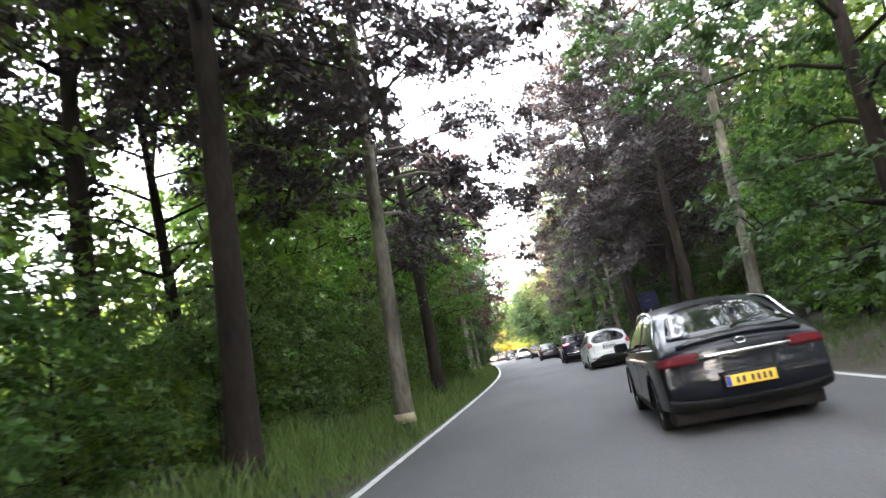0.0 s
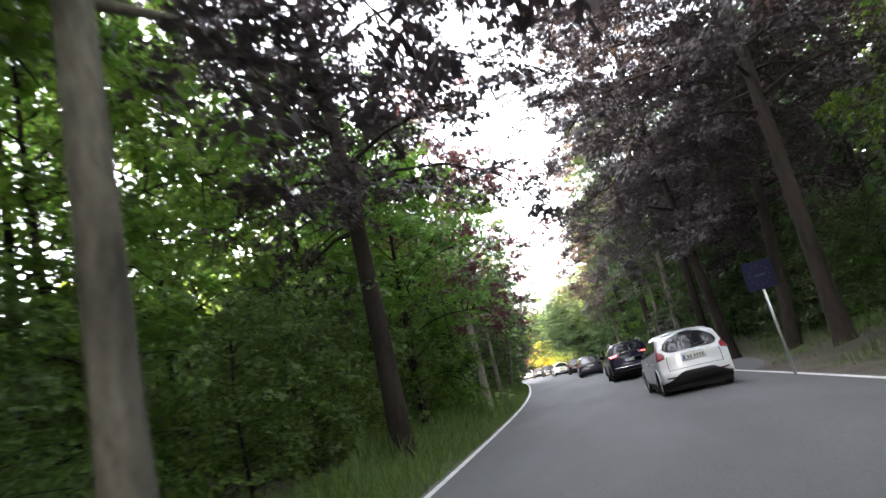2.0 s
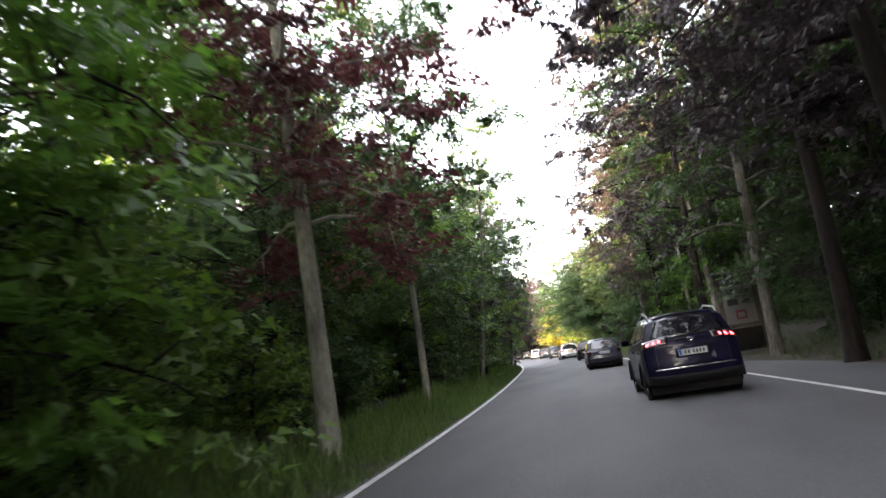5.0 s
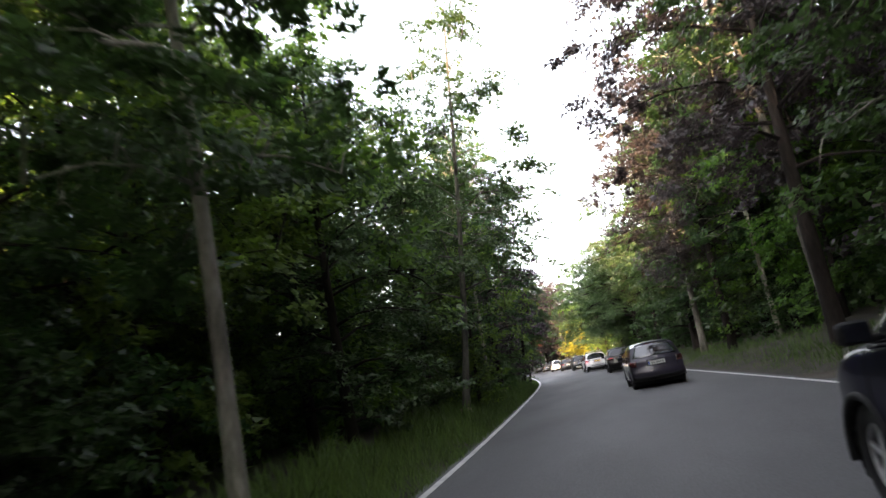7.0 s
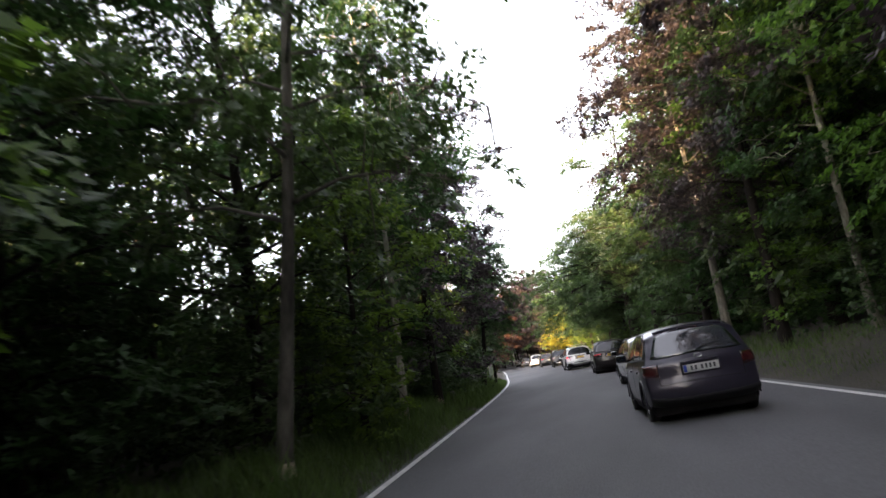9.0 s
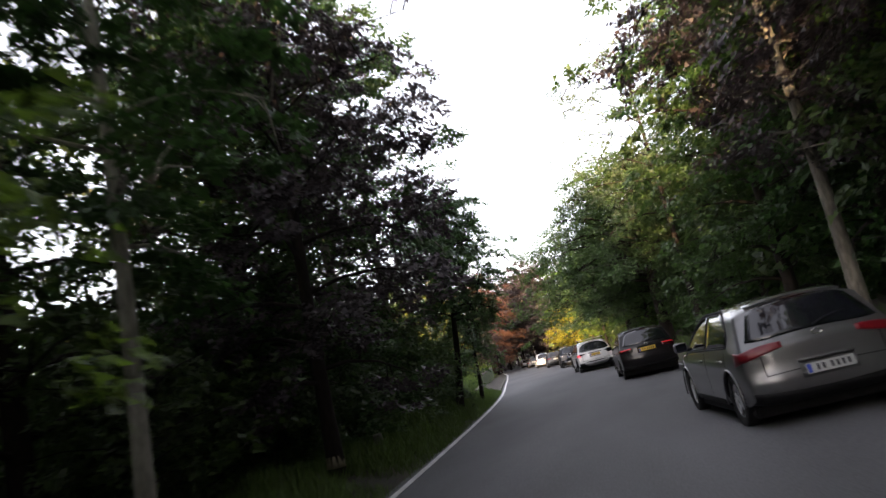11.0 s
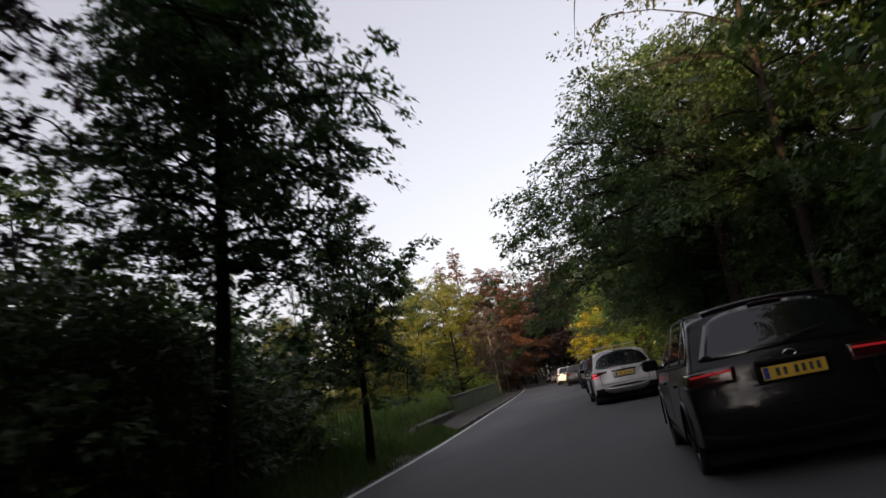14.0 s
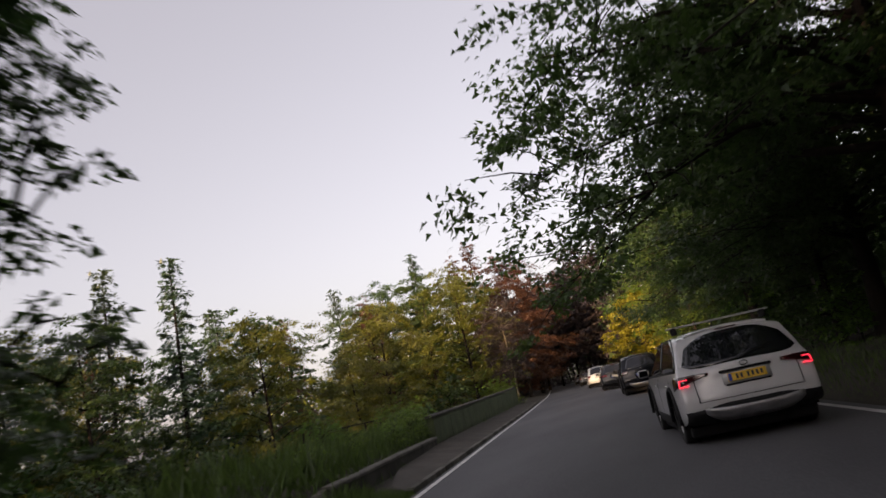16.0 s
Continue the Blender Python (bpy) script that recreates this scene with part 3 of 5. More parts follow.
LEFT_END = [
    ("copper_tall", -7.8, 12.0, 1.0, 140), ("copper_tall", -7.0, 4.5, 0.95, 260), ("mid_fresh", -10.5, 27.0, 0.9, 190), ("fresh_a", -7.4, 20.5, 1.0, 30),
    ("fresh_a", -6.8, 30.0, 1.2, 10), ("mid_green", -12.0, 13.0, 0.8, 200), ("mid_green", -10.5, 8.0, 0.8, 90), ("fresh_a", -6.0, 68.0, 0.7, 130), ("dense_a", -7.2, 45.0, 0.7, 240),
]
LEAN = {(-3.95, 8.9): 2.8, (-3.22, 15.5): 2.0, (-3.85, 25.1): 0.0, (-5.5, 63.0): 9.0, (-6.5, 72.5): 3.0, (-7.75, 91.8): 11.0, (6.35, 22.7): 2.6,
        (6.2, 30.5): -1.5, (6.3, 35.4): 4.7, (5.5, 41.0): -4.9, (6.3, 68.7): -3.5}
for key, x, y, size, turn in LEFT_NEAR + LEFT_MIDDLE + LEFT_END:
    plant(key, x, y, size, turn, tilt=LEAN.get((x, y), 0.5))
RIGHT_NEAR = [
    ("pole_beech", 6.35, 22.7, 1.0, 150), ("copper_tall", 6.2, 30.5, 1.0, 60), ("copper_a", 6.3, 35.4, 0.95, 200), ("copper_a", 5.5, 41.0, 1.0, 10),
    ("copper_tall", 5.7, 47.2, 0.95, 280), ("beech_a", 5.35, 53.1, 0.95, 100), ("copper_a", 4.8, 62.6, 1.0, 320), ("pole_beech", 6.3, 68.7, 1.0, 45),
    ("beech_b", 5.65, 74.5, 1.05, 170), ("fresh_a", 6.9, 77.0, 1.2, 20), ("fresh_a", 7.2, 70.5, 1.1, 200), ("copper_tall", 4.15, 77.8, 0.85, 60), ("copper_b", 3.5, 84.0, 1.0, 230), ("dense_a", 3.8, 91.0, 1.05, 15),
]
RIGHT_MIDDLE = [
    ("dense_a", 5.6, 86.5, 1.2, 80), ("dense_a", 6.8, 95.0, 1.2, 220), ("dense_a", 6.2, 79.5, 1.15, 310), ("mid_green", 7.6, 88.5, 1.1, 40),
    ("mid_green", 8.4, 96.0, 1.1, 140), ("mid_green", 7.4, 102.5, 0.8, 240), ("dense_a", 4.4, 98.5, 0.95, 130), ("airy", 2.2, 103.6, 1.0, 40), ("big_oak", 1.0, 110.0, 1.04, 33),
    ("dense_a", 2.4, 106.8, 0.7, 100), ("dense_a", 3.6, 105.0, 0.68, 210), ("big_oak", 1.4, 118.0, 0.8, 210),
]
RIGHT_END = [
    ("dense_a", 0.6, 120.0, 0.62, 75), ("beech_b", 1.0, 124.0, 0.66, 120), ("dense_a", 0.4, 131.0, 0.62, 175), ("big_oak", -0.6, 130.0, 0.8, 100),
    ("dense_a", -0.4, 141.0, 0.68, 300), ("dense_a", 6.8, 14.0, 1.0, 310), ("beech_a", 7.0, 5.0, 1.0, 15), ("fresh_a", -3.0, 146.0, 1.0, 60), ("fresh_a", -4.6, 154.0, 0.9, 160),
    ("dense_a", -1.6, 154.0, 0.8, 0),
]
for key, x, y, size, turn in RIGHT_NEAR + RIGHT_MIDDLE + RIGHT_END:
    plant(key, x, y, size, turn, tilt=LEAN.get((x, y), 0.0))

# the thin tree before the valley, with one long bough towards the road
thin = plant("thin_a", -8.0, 97.5, 1.0, 0, tilt=6.0)
base = Vector((-8.0, 97.5, ground_z(-8.0, 97.5) - 0.05))
curve = [Vector(p) - base for p in ((-7.85, 97.55, 3.2), (-7.5, 97.7, 3.75), (-7.1, 97.8, 4.2), (-6.55, 97.9, 4.75))]
part("bough", mesh_of("bough", *tube_data(curve, [0.03, 0.022, 0.015, 0.006], 6), M_BARKD, True), None, thin)
brng = np.random.default_rng(71)
bt = brng.uniform(0.3, 1.0, 16)
bc = np.array([[np.interp(t * 3, range(4), [c[k] for c in curve]) for k in range(3)] for t in bt]) + brng.normal(0, 0.10, (16, 3))
bn = np.array([0, 0, 1.0]) + brng.normal(0, 0.3, (16, 3))
part("bough_leaves", leaf_mesh("bough_leaves", *spray_leaves(brng, bc, bn / np.linalg.norm(bn, axis=1, keepdims=True), brng.uniform(0.14, 0.3, 16), 34, 0.11), 0.55, M_GREEN), None, thin)

# rows further in
for side in (-1, 1):
    for row, (o0, step) in enumerate(((5.6, 6.6), (11.5, 7.6))):
        y = (-30 if side > 0 else 0) + row * 2.1
        while y < (66 if side < 0 else 170 if row == 0 else 112):
            o = o0 + rng.uniform(-1.2, 1.2)
            x = float(left_line(y)) - o if side < 0 else float(right_line(y)) + o + 0.8
            key = rng.choice(["mid_green", "mid_fresh", "mid_fresh", "mid_fresh"] if side < 0 else ["fresh_a", "fresh_a", "mid_fresh"] if y < 36 else ["mid_green", "mid_copper", "mid_copper"] if y < 70 else ["mid_green", "mid_green", "mid_fresh"])
            if side < 0 and row == 1 and 14 < y < 36:
                y += step
                continue
            if side < 0 and row == 0:
                key = "fresh_a" if y < 40 else "dense_a"
            low = (1.15 if y > 18 else 1.3) if key == "fresh_a" and side < 0 else 1.05 if key == "fresh_a" else 0.85 if key == "dense_a" else 0.62 if side > 0 and 98 < y < 150 else 0.72 if side < 0 and 18 < y < 50 else 1.0
            plant(str(key), x, y + rng.uniform(-1, 1), low * rng.uniform(0.85, 1.1), rng.uniform(0, 360))
            y += step * rng.uniform(0.8, 1.25)
y = 42.0
while y < 97:
    plant(str(rng.choice(["mid_green", "mid_green", "mid_fresh"])), float(right_line(y)) + 8.0 + rng.uniform(-0.8, 0.8), y, rng.uniform(0.85, 1.05), rng.uniform(0, 360))
    y += rng.uniform(4.2, 6.0)
# fill trees; the outer ones are added to keep sun off far cars
for x, y, size in ((-29, 77, 0.95), (-33, 81, 1.0), (-27, 82, 0.92), (-31, 86, 0.98), (-35, 88, 1.0), (-28, 90, 0.9), (-24, 74, 0.9), (-38, 80, 1.05), (-22, 68, 0.9), (-26, 63, 0.95), (-13.5, 67, 0.8), (-14.5, 73.5, 0.85), (-16, 80, 0.8), (-12.6, 71, 0.75)):
    plant("mid_green", x, y, size, rng.uniform(0, 360))
# unseen trees added behind the start, only to block light and be reflected
for x, y, key in ((-4.2, -5, "mid_copper"), (-4.0, -16, "mid_green"), (6.6, -6, "mid_copper"), (6.8, -17, "mid_green"), (-3.9, 1.0, "copper_b"), (-4.5, -27, "mid_copper"), (6.8, -28, "mid_copper"), (-3.4, -11, "mid_copper"), (5.2, -22, "mid_green"), (-3.2, -34, "mid_copper"), (5.0, -44, "mid_green"), (5.4, -12, "mid_green"), (-3.0, -48, "mid_green")):
    plant(key, x, y, 1.0, rng.uniform(0, 360))

# the far side of the valley and the road's bend
VALLEY_BACK = [
    (-21.5, 178, "far_rust", 0.95), (-22.5, 190, "far_rust", 1.0), (-26, 172, "far_green", 0.80), (-31, 186, "far_green", 1.0),
    (-31, 200, "spruce_rust", 1.05), (-35, 204, "spruce_rust", 1.0), (-38, 192, "far_dark", 1.05), (-41, 204, "spruce", 1.05),
    (-44, 184, "far_dark", 1.0), (-49, 190, "spruce", 0.95), (-50, 176, "spruce_rust", 0.9), (-53, 166, "spruce", 0.95),
    (-52, 158, "far_dark", 0.95), (-56, 150, "spruce_rust", 0.85), (-54, 142, "far_green", 0.95), (-55, 132, "spruce", 0.95),
]
VALLEY_SIDE = [
    (-52, 124, "far_green", 0.95), (-52, 116, "spruce", 0.9), (-31.5, 131, "spruce", 0.70), (-36.5, 131, "spruce", 0.75),
    (-33.5, 126, "far_dark", 0.70), (-39, 126, "far_green", 0.78), (-28, 134, "far_green", 0.62), (-24.5, 139, "far_green", 0.55),
    (-43, 124, "spruce", 0.8), (-44, 117, "far_green", 0.8), (-26, 148, "far_green", 0.66), (-34, 142, "far_dark", 0.75),
    (-30, 156, "spruce_rust", 0.68), (-48, 110, "far_green", 0.9), (-44, 103, "spruce", 0.8), (-40, 98, "far_green", 0.8),
]
VALLEY_FRONT = [
    (-46, 95, "far_green", 0.9), (-58, 104, "far_green", 1.0), (-66, 112, "spruce", 1.0), (-66, 130, "far_green", 1.0),
    (-64, 158, "far_green", 1.1), (-50, 100, "far_green", 0.95), (-60, 120, "far_green", 1.05), (-62, 140, "spruce", 1.05),
    (-60, 175, "spruce", 1.05), (-58, 185, "far_dark", 1.1), (-46, 200, "far_dark", 1.1), (-17.5, 204, "dark_copper", 1.15),
    (-24.5, 206, "dark_copper", 1.05), (-18, 216, "dark_copper", 1.15), (-28.5, 222, "dark_copper", 1.0), (-24, 236, "dark_copper", 1.1),
]
BEND_TREES = [
    (-33, 246, "dark_copper", 1.1), (-27, 250, "dark_copper", 1.2), (-33, 180, "far_dark", 0.9), (-37, 176, "far_green", 0.9),
    (-20, 208, "mid_copper", 1.1), (-25, 222, "mid_copper", 1.1), (-14, 196, "mid_copper", 1.15), (-13, 208, "mid_copper", 1.1),
    (-17, 222, "mid_green", 1.1), (-10, 186, "mid_copper", 1.0), (-7, 176, "mid_fresh", 0.9), (-20, 238, "mid_green", 1.1),
    (-28, 240, "mid_copper", 1.1), (-34, 228, "mid_green", 1.1), (-40, 252, "mid_green", 1.1), (-30, 262, "mid_green", 1.2),
]
for x, y, key, size in VALLEY_BACK + VALLEY_SIDE + VALLEY_FRONT + BEND_TREES:
    plant(key, x, y, size * (1.28 if x < -25 and y < 210 else 1.05), rng.uniform(0, 360))
for x, y, size in ((-17, 103.5, 0.55), (-21, 108, 0.58), (-25, 113, 0.6), (-23, 102, 0.58), (-29, 107, 0.62), (-31, 116, 0.6), (-35, 110, 0.62), (-16, 97, 0.6), (-22, 95, 0.62), (-29, 97, 0.65)):
    plant("mid_green", x, y, size, rng.uniform(0, 360))
for key, x, y, size in (("copper_b", -16.6, 150.3, 0.55), ("copper_b", -17.3, 151.6, 0.5), ("bush_fresh", -16.8, 147.0, 0.9), ("bush_fresh", -18.0, 149.5, 1.0)):
    plant(key, x, y, size, rng.uniform(0, 360))
plant("bush_yellow", -7.0, 161.5, 1.0, 0)

# undergrowth
edge_rng = np.random.default_rng(77)
y = 2.0
while y < 45:                                         # saplings that close the wood's edge
    plant("sapling", float(left_line(y)) - edge_rng.uniform(3.0, 4.4), y, edge_rng.uniform(0.55, 1.0), edge_rng.uniform(0, 360))
    y += edge_rng.uniform(1.6, 2.8)
for _ in range(48):
    y = rng.uniform(0, 84)
    o = rng.uniform(2.5, 7.0)
    plant("bush_fresh" if y < 42 else "bush_green", float(left_line(y)) - o, y, rng.uniform(0.55, 1.15), rng.uniform(0, 360))
for _ in range(26):                                   # the dark hedge before the valley opens
    y = rng.uniform(83, 101.5)
    o = rng.uniform(2.5, 7.5)
    plant("bush_green", float(left_line(y)) - o, y, rng.uniform(0.8, 1.15) * (1 if y < 98 else 0.75), rng.uniform(0, 360))
for y in np.arange(14, 80, 3.4):                       # thicket on the bank behind the trunks
    plant("hedge_bush", float(right_line(y)) + edge_rng.uniform(5.0, 7.0), y, edge_rng.uniform(0.85, 1.3), edge_rng.uniform(0, 360))
y = 79.0
while y < 99:
    for o, size in ((2.3, 0.66 if y < 85 else 0.92), (3.9, 1.0), (6.2, 1.15)):
        plant("hedge_bush", float(left_line(y)) - o - edge_rng.uniform(-0.4, 0.5), y + edge_rng.uniform(-0.7, 0.7), size * edge_rng.uniform(0.8, 1.1) * (1 if y < 95 else 0.68), edge_rng.uniform(0, 360))
    y += 1.9
for _ in range(34):
    y = rng.uniform(6, 150)
    o = rng.uniform(3.8, 8.0)
    plant(str(rng.choice(["bush_green", "bush_green", "bush_fresh"])), float(right_line(y)) + o, y, rng.uniform(0.6, 1.2), rng.uniform(0, 360))
for _ in range(30):
    y = rng.uniform(102, 172)
    o = rng.uniform(6.0, 34)
    plant(str(rng.choice(["bush_green", "bush_fresh", "bush_fresh"])), float(left_line(y)) - o, y, rng.uniform(0.7, 1.9), rng.uniform(0, 360))


def wood_mass(name, label, boxes, count, size, material, seed):
    """Far leaves of the wood behind the trees that can be told apart."""
    r = np.random.default_rng(seed)
    cs = []
    for side, o0, o1, y0, y1, z1 in boxes:
        y = r.uniform(y0, y1, count)
        o = r.uniform(o0, o1, count)
        x = left_line(y) - o if side < 0 else right_line(y) + o
        z = r.uniform(0, 1, count) ** 0.9 * z1 * (0.8 + 0.25 * np.sin(y * 0.9) * np.cos(o * 0.7))
        z += np.array([ground_z(a, b) for a, b in zip(x, y)])
        cs.append(np.stack([x, y, z], 1))
    c = np.concatenate(cs)
    n = len(c)
    ob = new(name, leaf_mesh(name, c, r.normal(0, 1, (n, 3)), r.normal(0, 0.6, (n, 3)) + np.array([0, 0, 0.8]), size * r.uniform(0.6, 1.3, n), 0.6, material, True))
    return tagged(ob, label, "woodland", kind="stuff")


for x, y, size in ((-12.0, 115.4, 0.42), (-11.6, 113.4, 0.36), (-12.6, 116.2, 0.5), (-12.9, 112.0, 0.45), (-11.5, 110.6, 0.3), (-13.2, 119.0, 0.5), (-10.9, 107.5, 0.28)):
    plant("bush_fresh", x, y, size, rng.uniform(0, 360))
# the last box is added to hold low sun off the valley's lower trees
wood_mass("far_wood", "dark green depth of the wood", [(-1, 24, 42, -10, 60, 7), (-1, 9, 16, 30, 70, 7.0), (1, 9, 26, -10, 60, 17), (1, 8, 24, 50, 98, 16), (1, 10, 30, 98, 150, 8), (1, 10, 30, 150, 240, 15), (-1, 26, 46, 30, 58, 11)], 8000, 0.9, M_GREEN, 41)
# unseen masses added behind the start; their heights keep sun off the crowns
wood_mass("rear_wood", "unseen tall leaves added behind the start to block the low sun", [(-1, 1.0, 18, -66, -40, 26), (-1, 15, 34, -75, -45, 31), (-1, 30, 66, -75, -45, 15.5), (-1, 0.5, 20, -140, -60, 20), (1, -6, 0, -78, -60, 16)], 19000, 1.2, M_GREEN, 46)
# the brighter fresh colour stands in for sunlight between the trunks
wood_mass("fresh_wood", "sunlit yellow-green leaves deep in the wood", [(-1, 11, 24, -5, 45, 8), (-1, 11, 24, 40, 60, 7)], 9000, 0.7, M_FRESH, 45)
# stands in for the tunnel's shade; the last box lies across the road
wood_mass("copper_wood", "dark copper leaves added to darken the road bend", [(-1, 3, 14, 186, 224, 11), (1, 3, 14, 182, 232, 11), (-1, -7, 6, 236, 262, 12)], 7000, 0.7, M_COPPER, 47)
wood_mass("side_wood", "dense dark wood between the trunks", [(-1, 6.5, 22, 70, 93, 5.5), (-1, 7, 24, 42, 70, 10.5), (1, 5, 15, 80, 104, 14.5)], 12000, 0.55, M_GREEN, 48)
wood_mass("low_wood", "low leafy growth inside the wood", [(-1, 6, 16, -10, 92, 3.0), (1, 4.6, 12, 0, 100, 4.5), (1, 4.6, 12, 100, 170, 5.0), (-1, 9, 30, 101, 140, 3.4), (-1, 26, 62, 98, 175, 10.5)], 8000, 0.42, M_GREEN, 42)
wood_mass("valley_wood", "leafy growth along the far side of the valley", [(-1, 36, 60, 84, 150, 12), (-1, 20, 48, 150, 215, 13)], 9000, 0.8, M_SUNOLIVE, 44)
wood_mass("valley_depth", "shaded leaves low on the far valley side", [(-1, 32, 70, 106, 165, 12.5)], 12000, 0.7, M_GREEN, 49)
# last box is added across the road, in place of the dark tunnel end
wood_mass("bend_wood", "woodland closing the view beyond the bend", [(-1, 1, 45, 225, 300, 15), (1, 1.5, 40, 178, 300, 15), (-1, -9, 30, 290, 330, 11)], 7000, 1.0, M_GREEN, 43)


def grass(name, label, at, o0, o1, y0, y1, count, tall, seed, blade=M_GRASS):
    r = np.random.default_rng(seed)
    y = r.uniform(y0, y1, count)
    o = o0 + (o1 - o0) * r.uniform(0, 1, count) ** 1.2
    x = at(y, o)
    z = np.array([ground_z(a, b) for a, b in zip(x, y)])
    patch = np.array([0.45 + 1.1 * (noise.noise((a * 0.6, b * 0.6, 9)) + 0.5) for a, b in zip(x, y)])
    h = tall * r.uniform(0.5, 1.3, count) * patch * np.clip(0.35 + 0.8 * (o - o0), 0.35, 1.1)
    c = np.stack([x, y, z + h * 0.45], 1)
    d = np.stack([r.normal(0, 0.35, count), r.normal(0, 0.35, count), np.ones(count)], 1)
    nn = np.stack([r.normal(0, 1, count), r.normal(0, 1, count), np.zeros(count)], 1)
    ob = new(name, leaf_mesh(name, c, d, nn, h, 0.08, blade, True))
    return tagged(ob, label, "grass", kind="stuff")


grass("verge_grass", "long green grass on the verge", lambda y, o: left_line(y) - o, 0.12, 2.1, -4, 60, 40000, 0.36, 51, M_LUSH)
grass("verge_grass", "long green grass on the verge", lambda y, o: left_line(y) - o, 0.12, 2.6, 60, 101, 28000, 0.36, 52)
grass("bank_grass", "rough grass on the bank beside the queue", lambda y, o: right_line(y) + o + 1.9 * np.clip(1 - np.abs(y - 45) / 13, 0, 1) ** 0.6, 0.45, 4.2, 0, 150, 40000, 0.19, 53)
grass("slope_grass", "tall weeds and grass on the slope above the valley", lambda y, o: left_line(y) - o, 1.3, 9.0, 101, 150, 30000, 0.5, 54)

grass("verge_grass", "short grass on the verge before the pavement", lambda y, o: left_line(y) - o, 0.14, 1.0, 101, 107, 6000, 0.26, 55)


# ---- cars ----
def spline(points, n):
    """n points along a smooth curve through the given ones, evenly spaced."""
    p = np.array(points, float)
    q = np.vstack([2 * p[0] - p[1], p, 2 * p[-1] - p[-2]])
    out = []
    for i in range(1, len(q) - 2):
        for t in np.linspace(0, 1, 24, endpoint=False):
            a, b, c, d = q[i - 1:i + 3]
            out.append(0.5 * (2 * b + (c - a) * t + (2 * a - 5 * b + 4 * c - d) * t * t + (3 * b - a - 3 * c + d) * t ** 3))
    out = np.array(out + [p[-1]])
    s = np.concatenate([[0], np.cumsum(np.hypot(*np.diff(out, axis=0).T))])
    k = np.linspace(0, s[-1], n)
    return np.stack([np.interp(k, s, out[:, 0]), np.interp(k, s, out[:, 1])], 1)


SHAPES = {
    "hatch": ((3.95, 1.48), [(0.26, 0.24), (0.05, 0.33), (0.0, 0.52), (0.05, 0.70), (0.08, 0.92), (0.17, 1.03), (0.42, 1.33), (0.55, 1.41), (1.15, 1.48), (1.85, 1.47), (2.35, 1.36), (2.92, 1.06), (3.4, 0.96), (3.75, 0.80), (3.91, 0.62), (3.95, 0.45), (3.88, 0.17)]),
    "suv": ((4.45, 1.64), [(0.28, 0.27), (0.05, 0.38), (0.0, 0.62), (0.05, 0.84), (0.09, 1.06), (0.18, 1.16), (0.44, 1.48), (0.60, 1.57), (1.35, 1.64), (2.15, 1.62), (2.68, 1.50), (3.2, 1.20), (3.8, 1.09), (4.2, 0.94), (4.41, 0.70), (4.45, 0.50), (4.36, 0.20)]),
    "fastback": ((4.90, 1.50), [(0.28, 0.26), (0.05, 0.35), (0.0, 0.56), (0.05, 0.76), (0.08, 0.94), (0.24, 1.03), (0.78, 1.22), (1.40, 1.43), (2.2, 1.50), (2.8, 1.46), (3.3, 1.26), (3.75, 1.02), (4.3, 0.93), (4.68, 0.78), (4.86, 0.60), (4.90, 0.42), (4.80, 0.18)]),
}


def rim_mesh(spokes):
    bm = bmesh.new()
    for r0, r1, x0, x1 in ((0.60, 0.66, -0.02, 0.10), (0.09, 0.13, -0.01, 0.085)):
        k = 28
        rings = [[bm.verts.new((x, r * math.cos(2 * math.pi * i / k), r * math.sin(2 * math.pi * i / k))) for i in range(k)] for r, x in ((r0, x0), (r0, x1), (r1, x1), (r1, x0))]
        for a in range(3):
            for i in range(k):
                bm.faces.new((rings[a][i], rings[a][(i + 1) % k], rings[a + 1][(i + 1) % k], rings[a + 1][i]))
    for s in range(spokes):
        a = 2 * math.pi * s / spokes
        m = Euler((a, 0, 0)).to_matrix().to_4x4() @ Matrix.Translation((0.055, 0, 0.36))
        box_bm(0.05, 0.13, 0.52, m, 0.012, bm)
    box_bm(0.06, 0.20, 0.20, Matrix.Translation((0.06, 0, 0)), 0.04, bm)
    bmesh.ops.recalc_face_normals(bm, faces=bm.faces[:])
    me = bpy.data.meshes.new("rim")
    bm.to_mesh(me)
    bm.free()
    me.materials.append(M_RIM)
    return me


def lathe_mesh(name, prof, k, material):
    """Spun round the x axis: prof is (x, radius)."""
    verts = [(x, r * math.cos(2 * math.pi * i / k), r * math.sin(2 * math.pi * i / k)) for x, r in prof for i in range(k)]
    faces = [(a * k + i, a * k + (i + 1) % k, (a + 1) * k + (i + 1) % k, (a + 1) * k + i) for a in range(len(prof) - 1) for i in range(k)]
    return mesh_of(name, verts, faces, material, True)


TYRE = lathe_mesh("wheel", [(0.10, 0.62), (0.17, 0.70), (0.18, 0.82), (0.165, 0.93), (0.13, 0.985), (0.0, 1.0), (-0.15, 1.0), (-0.33, 0.985), (-0.36, 0.9), (-0.36, 0.6)], 36, M_TYRE)
DISC = lathe_mesh("brake_disc", [(0.0, 0.62), (-0.005, 0.01)], 24, M_TRIM)
RIMS = {k: rim_mesh(k) for k in (5, 7, 10)}


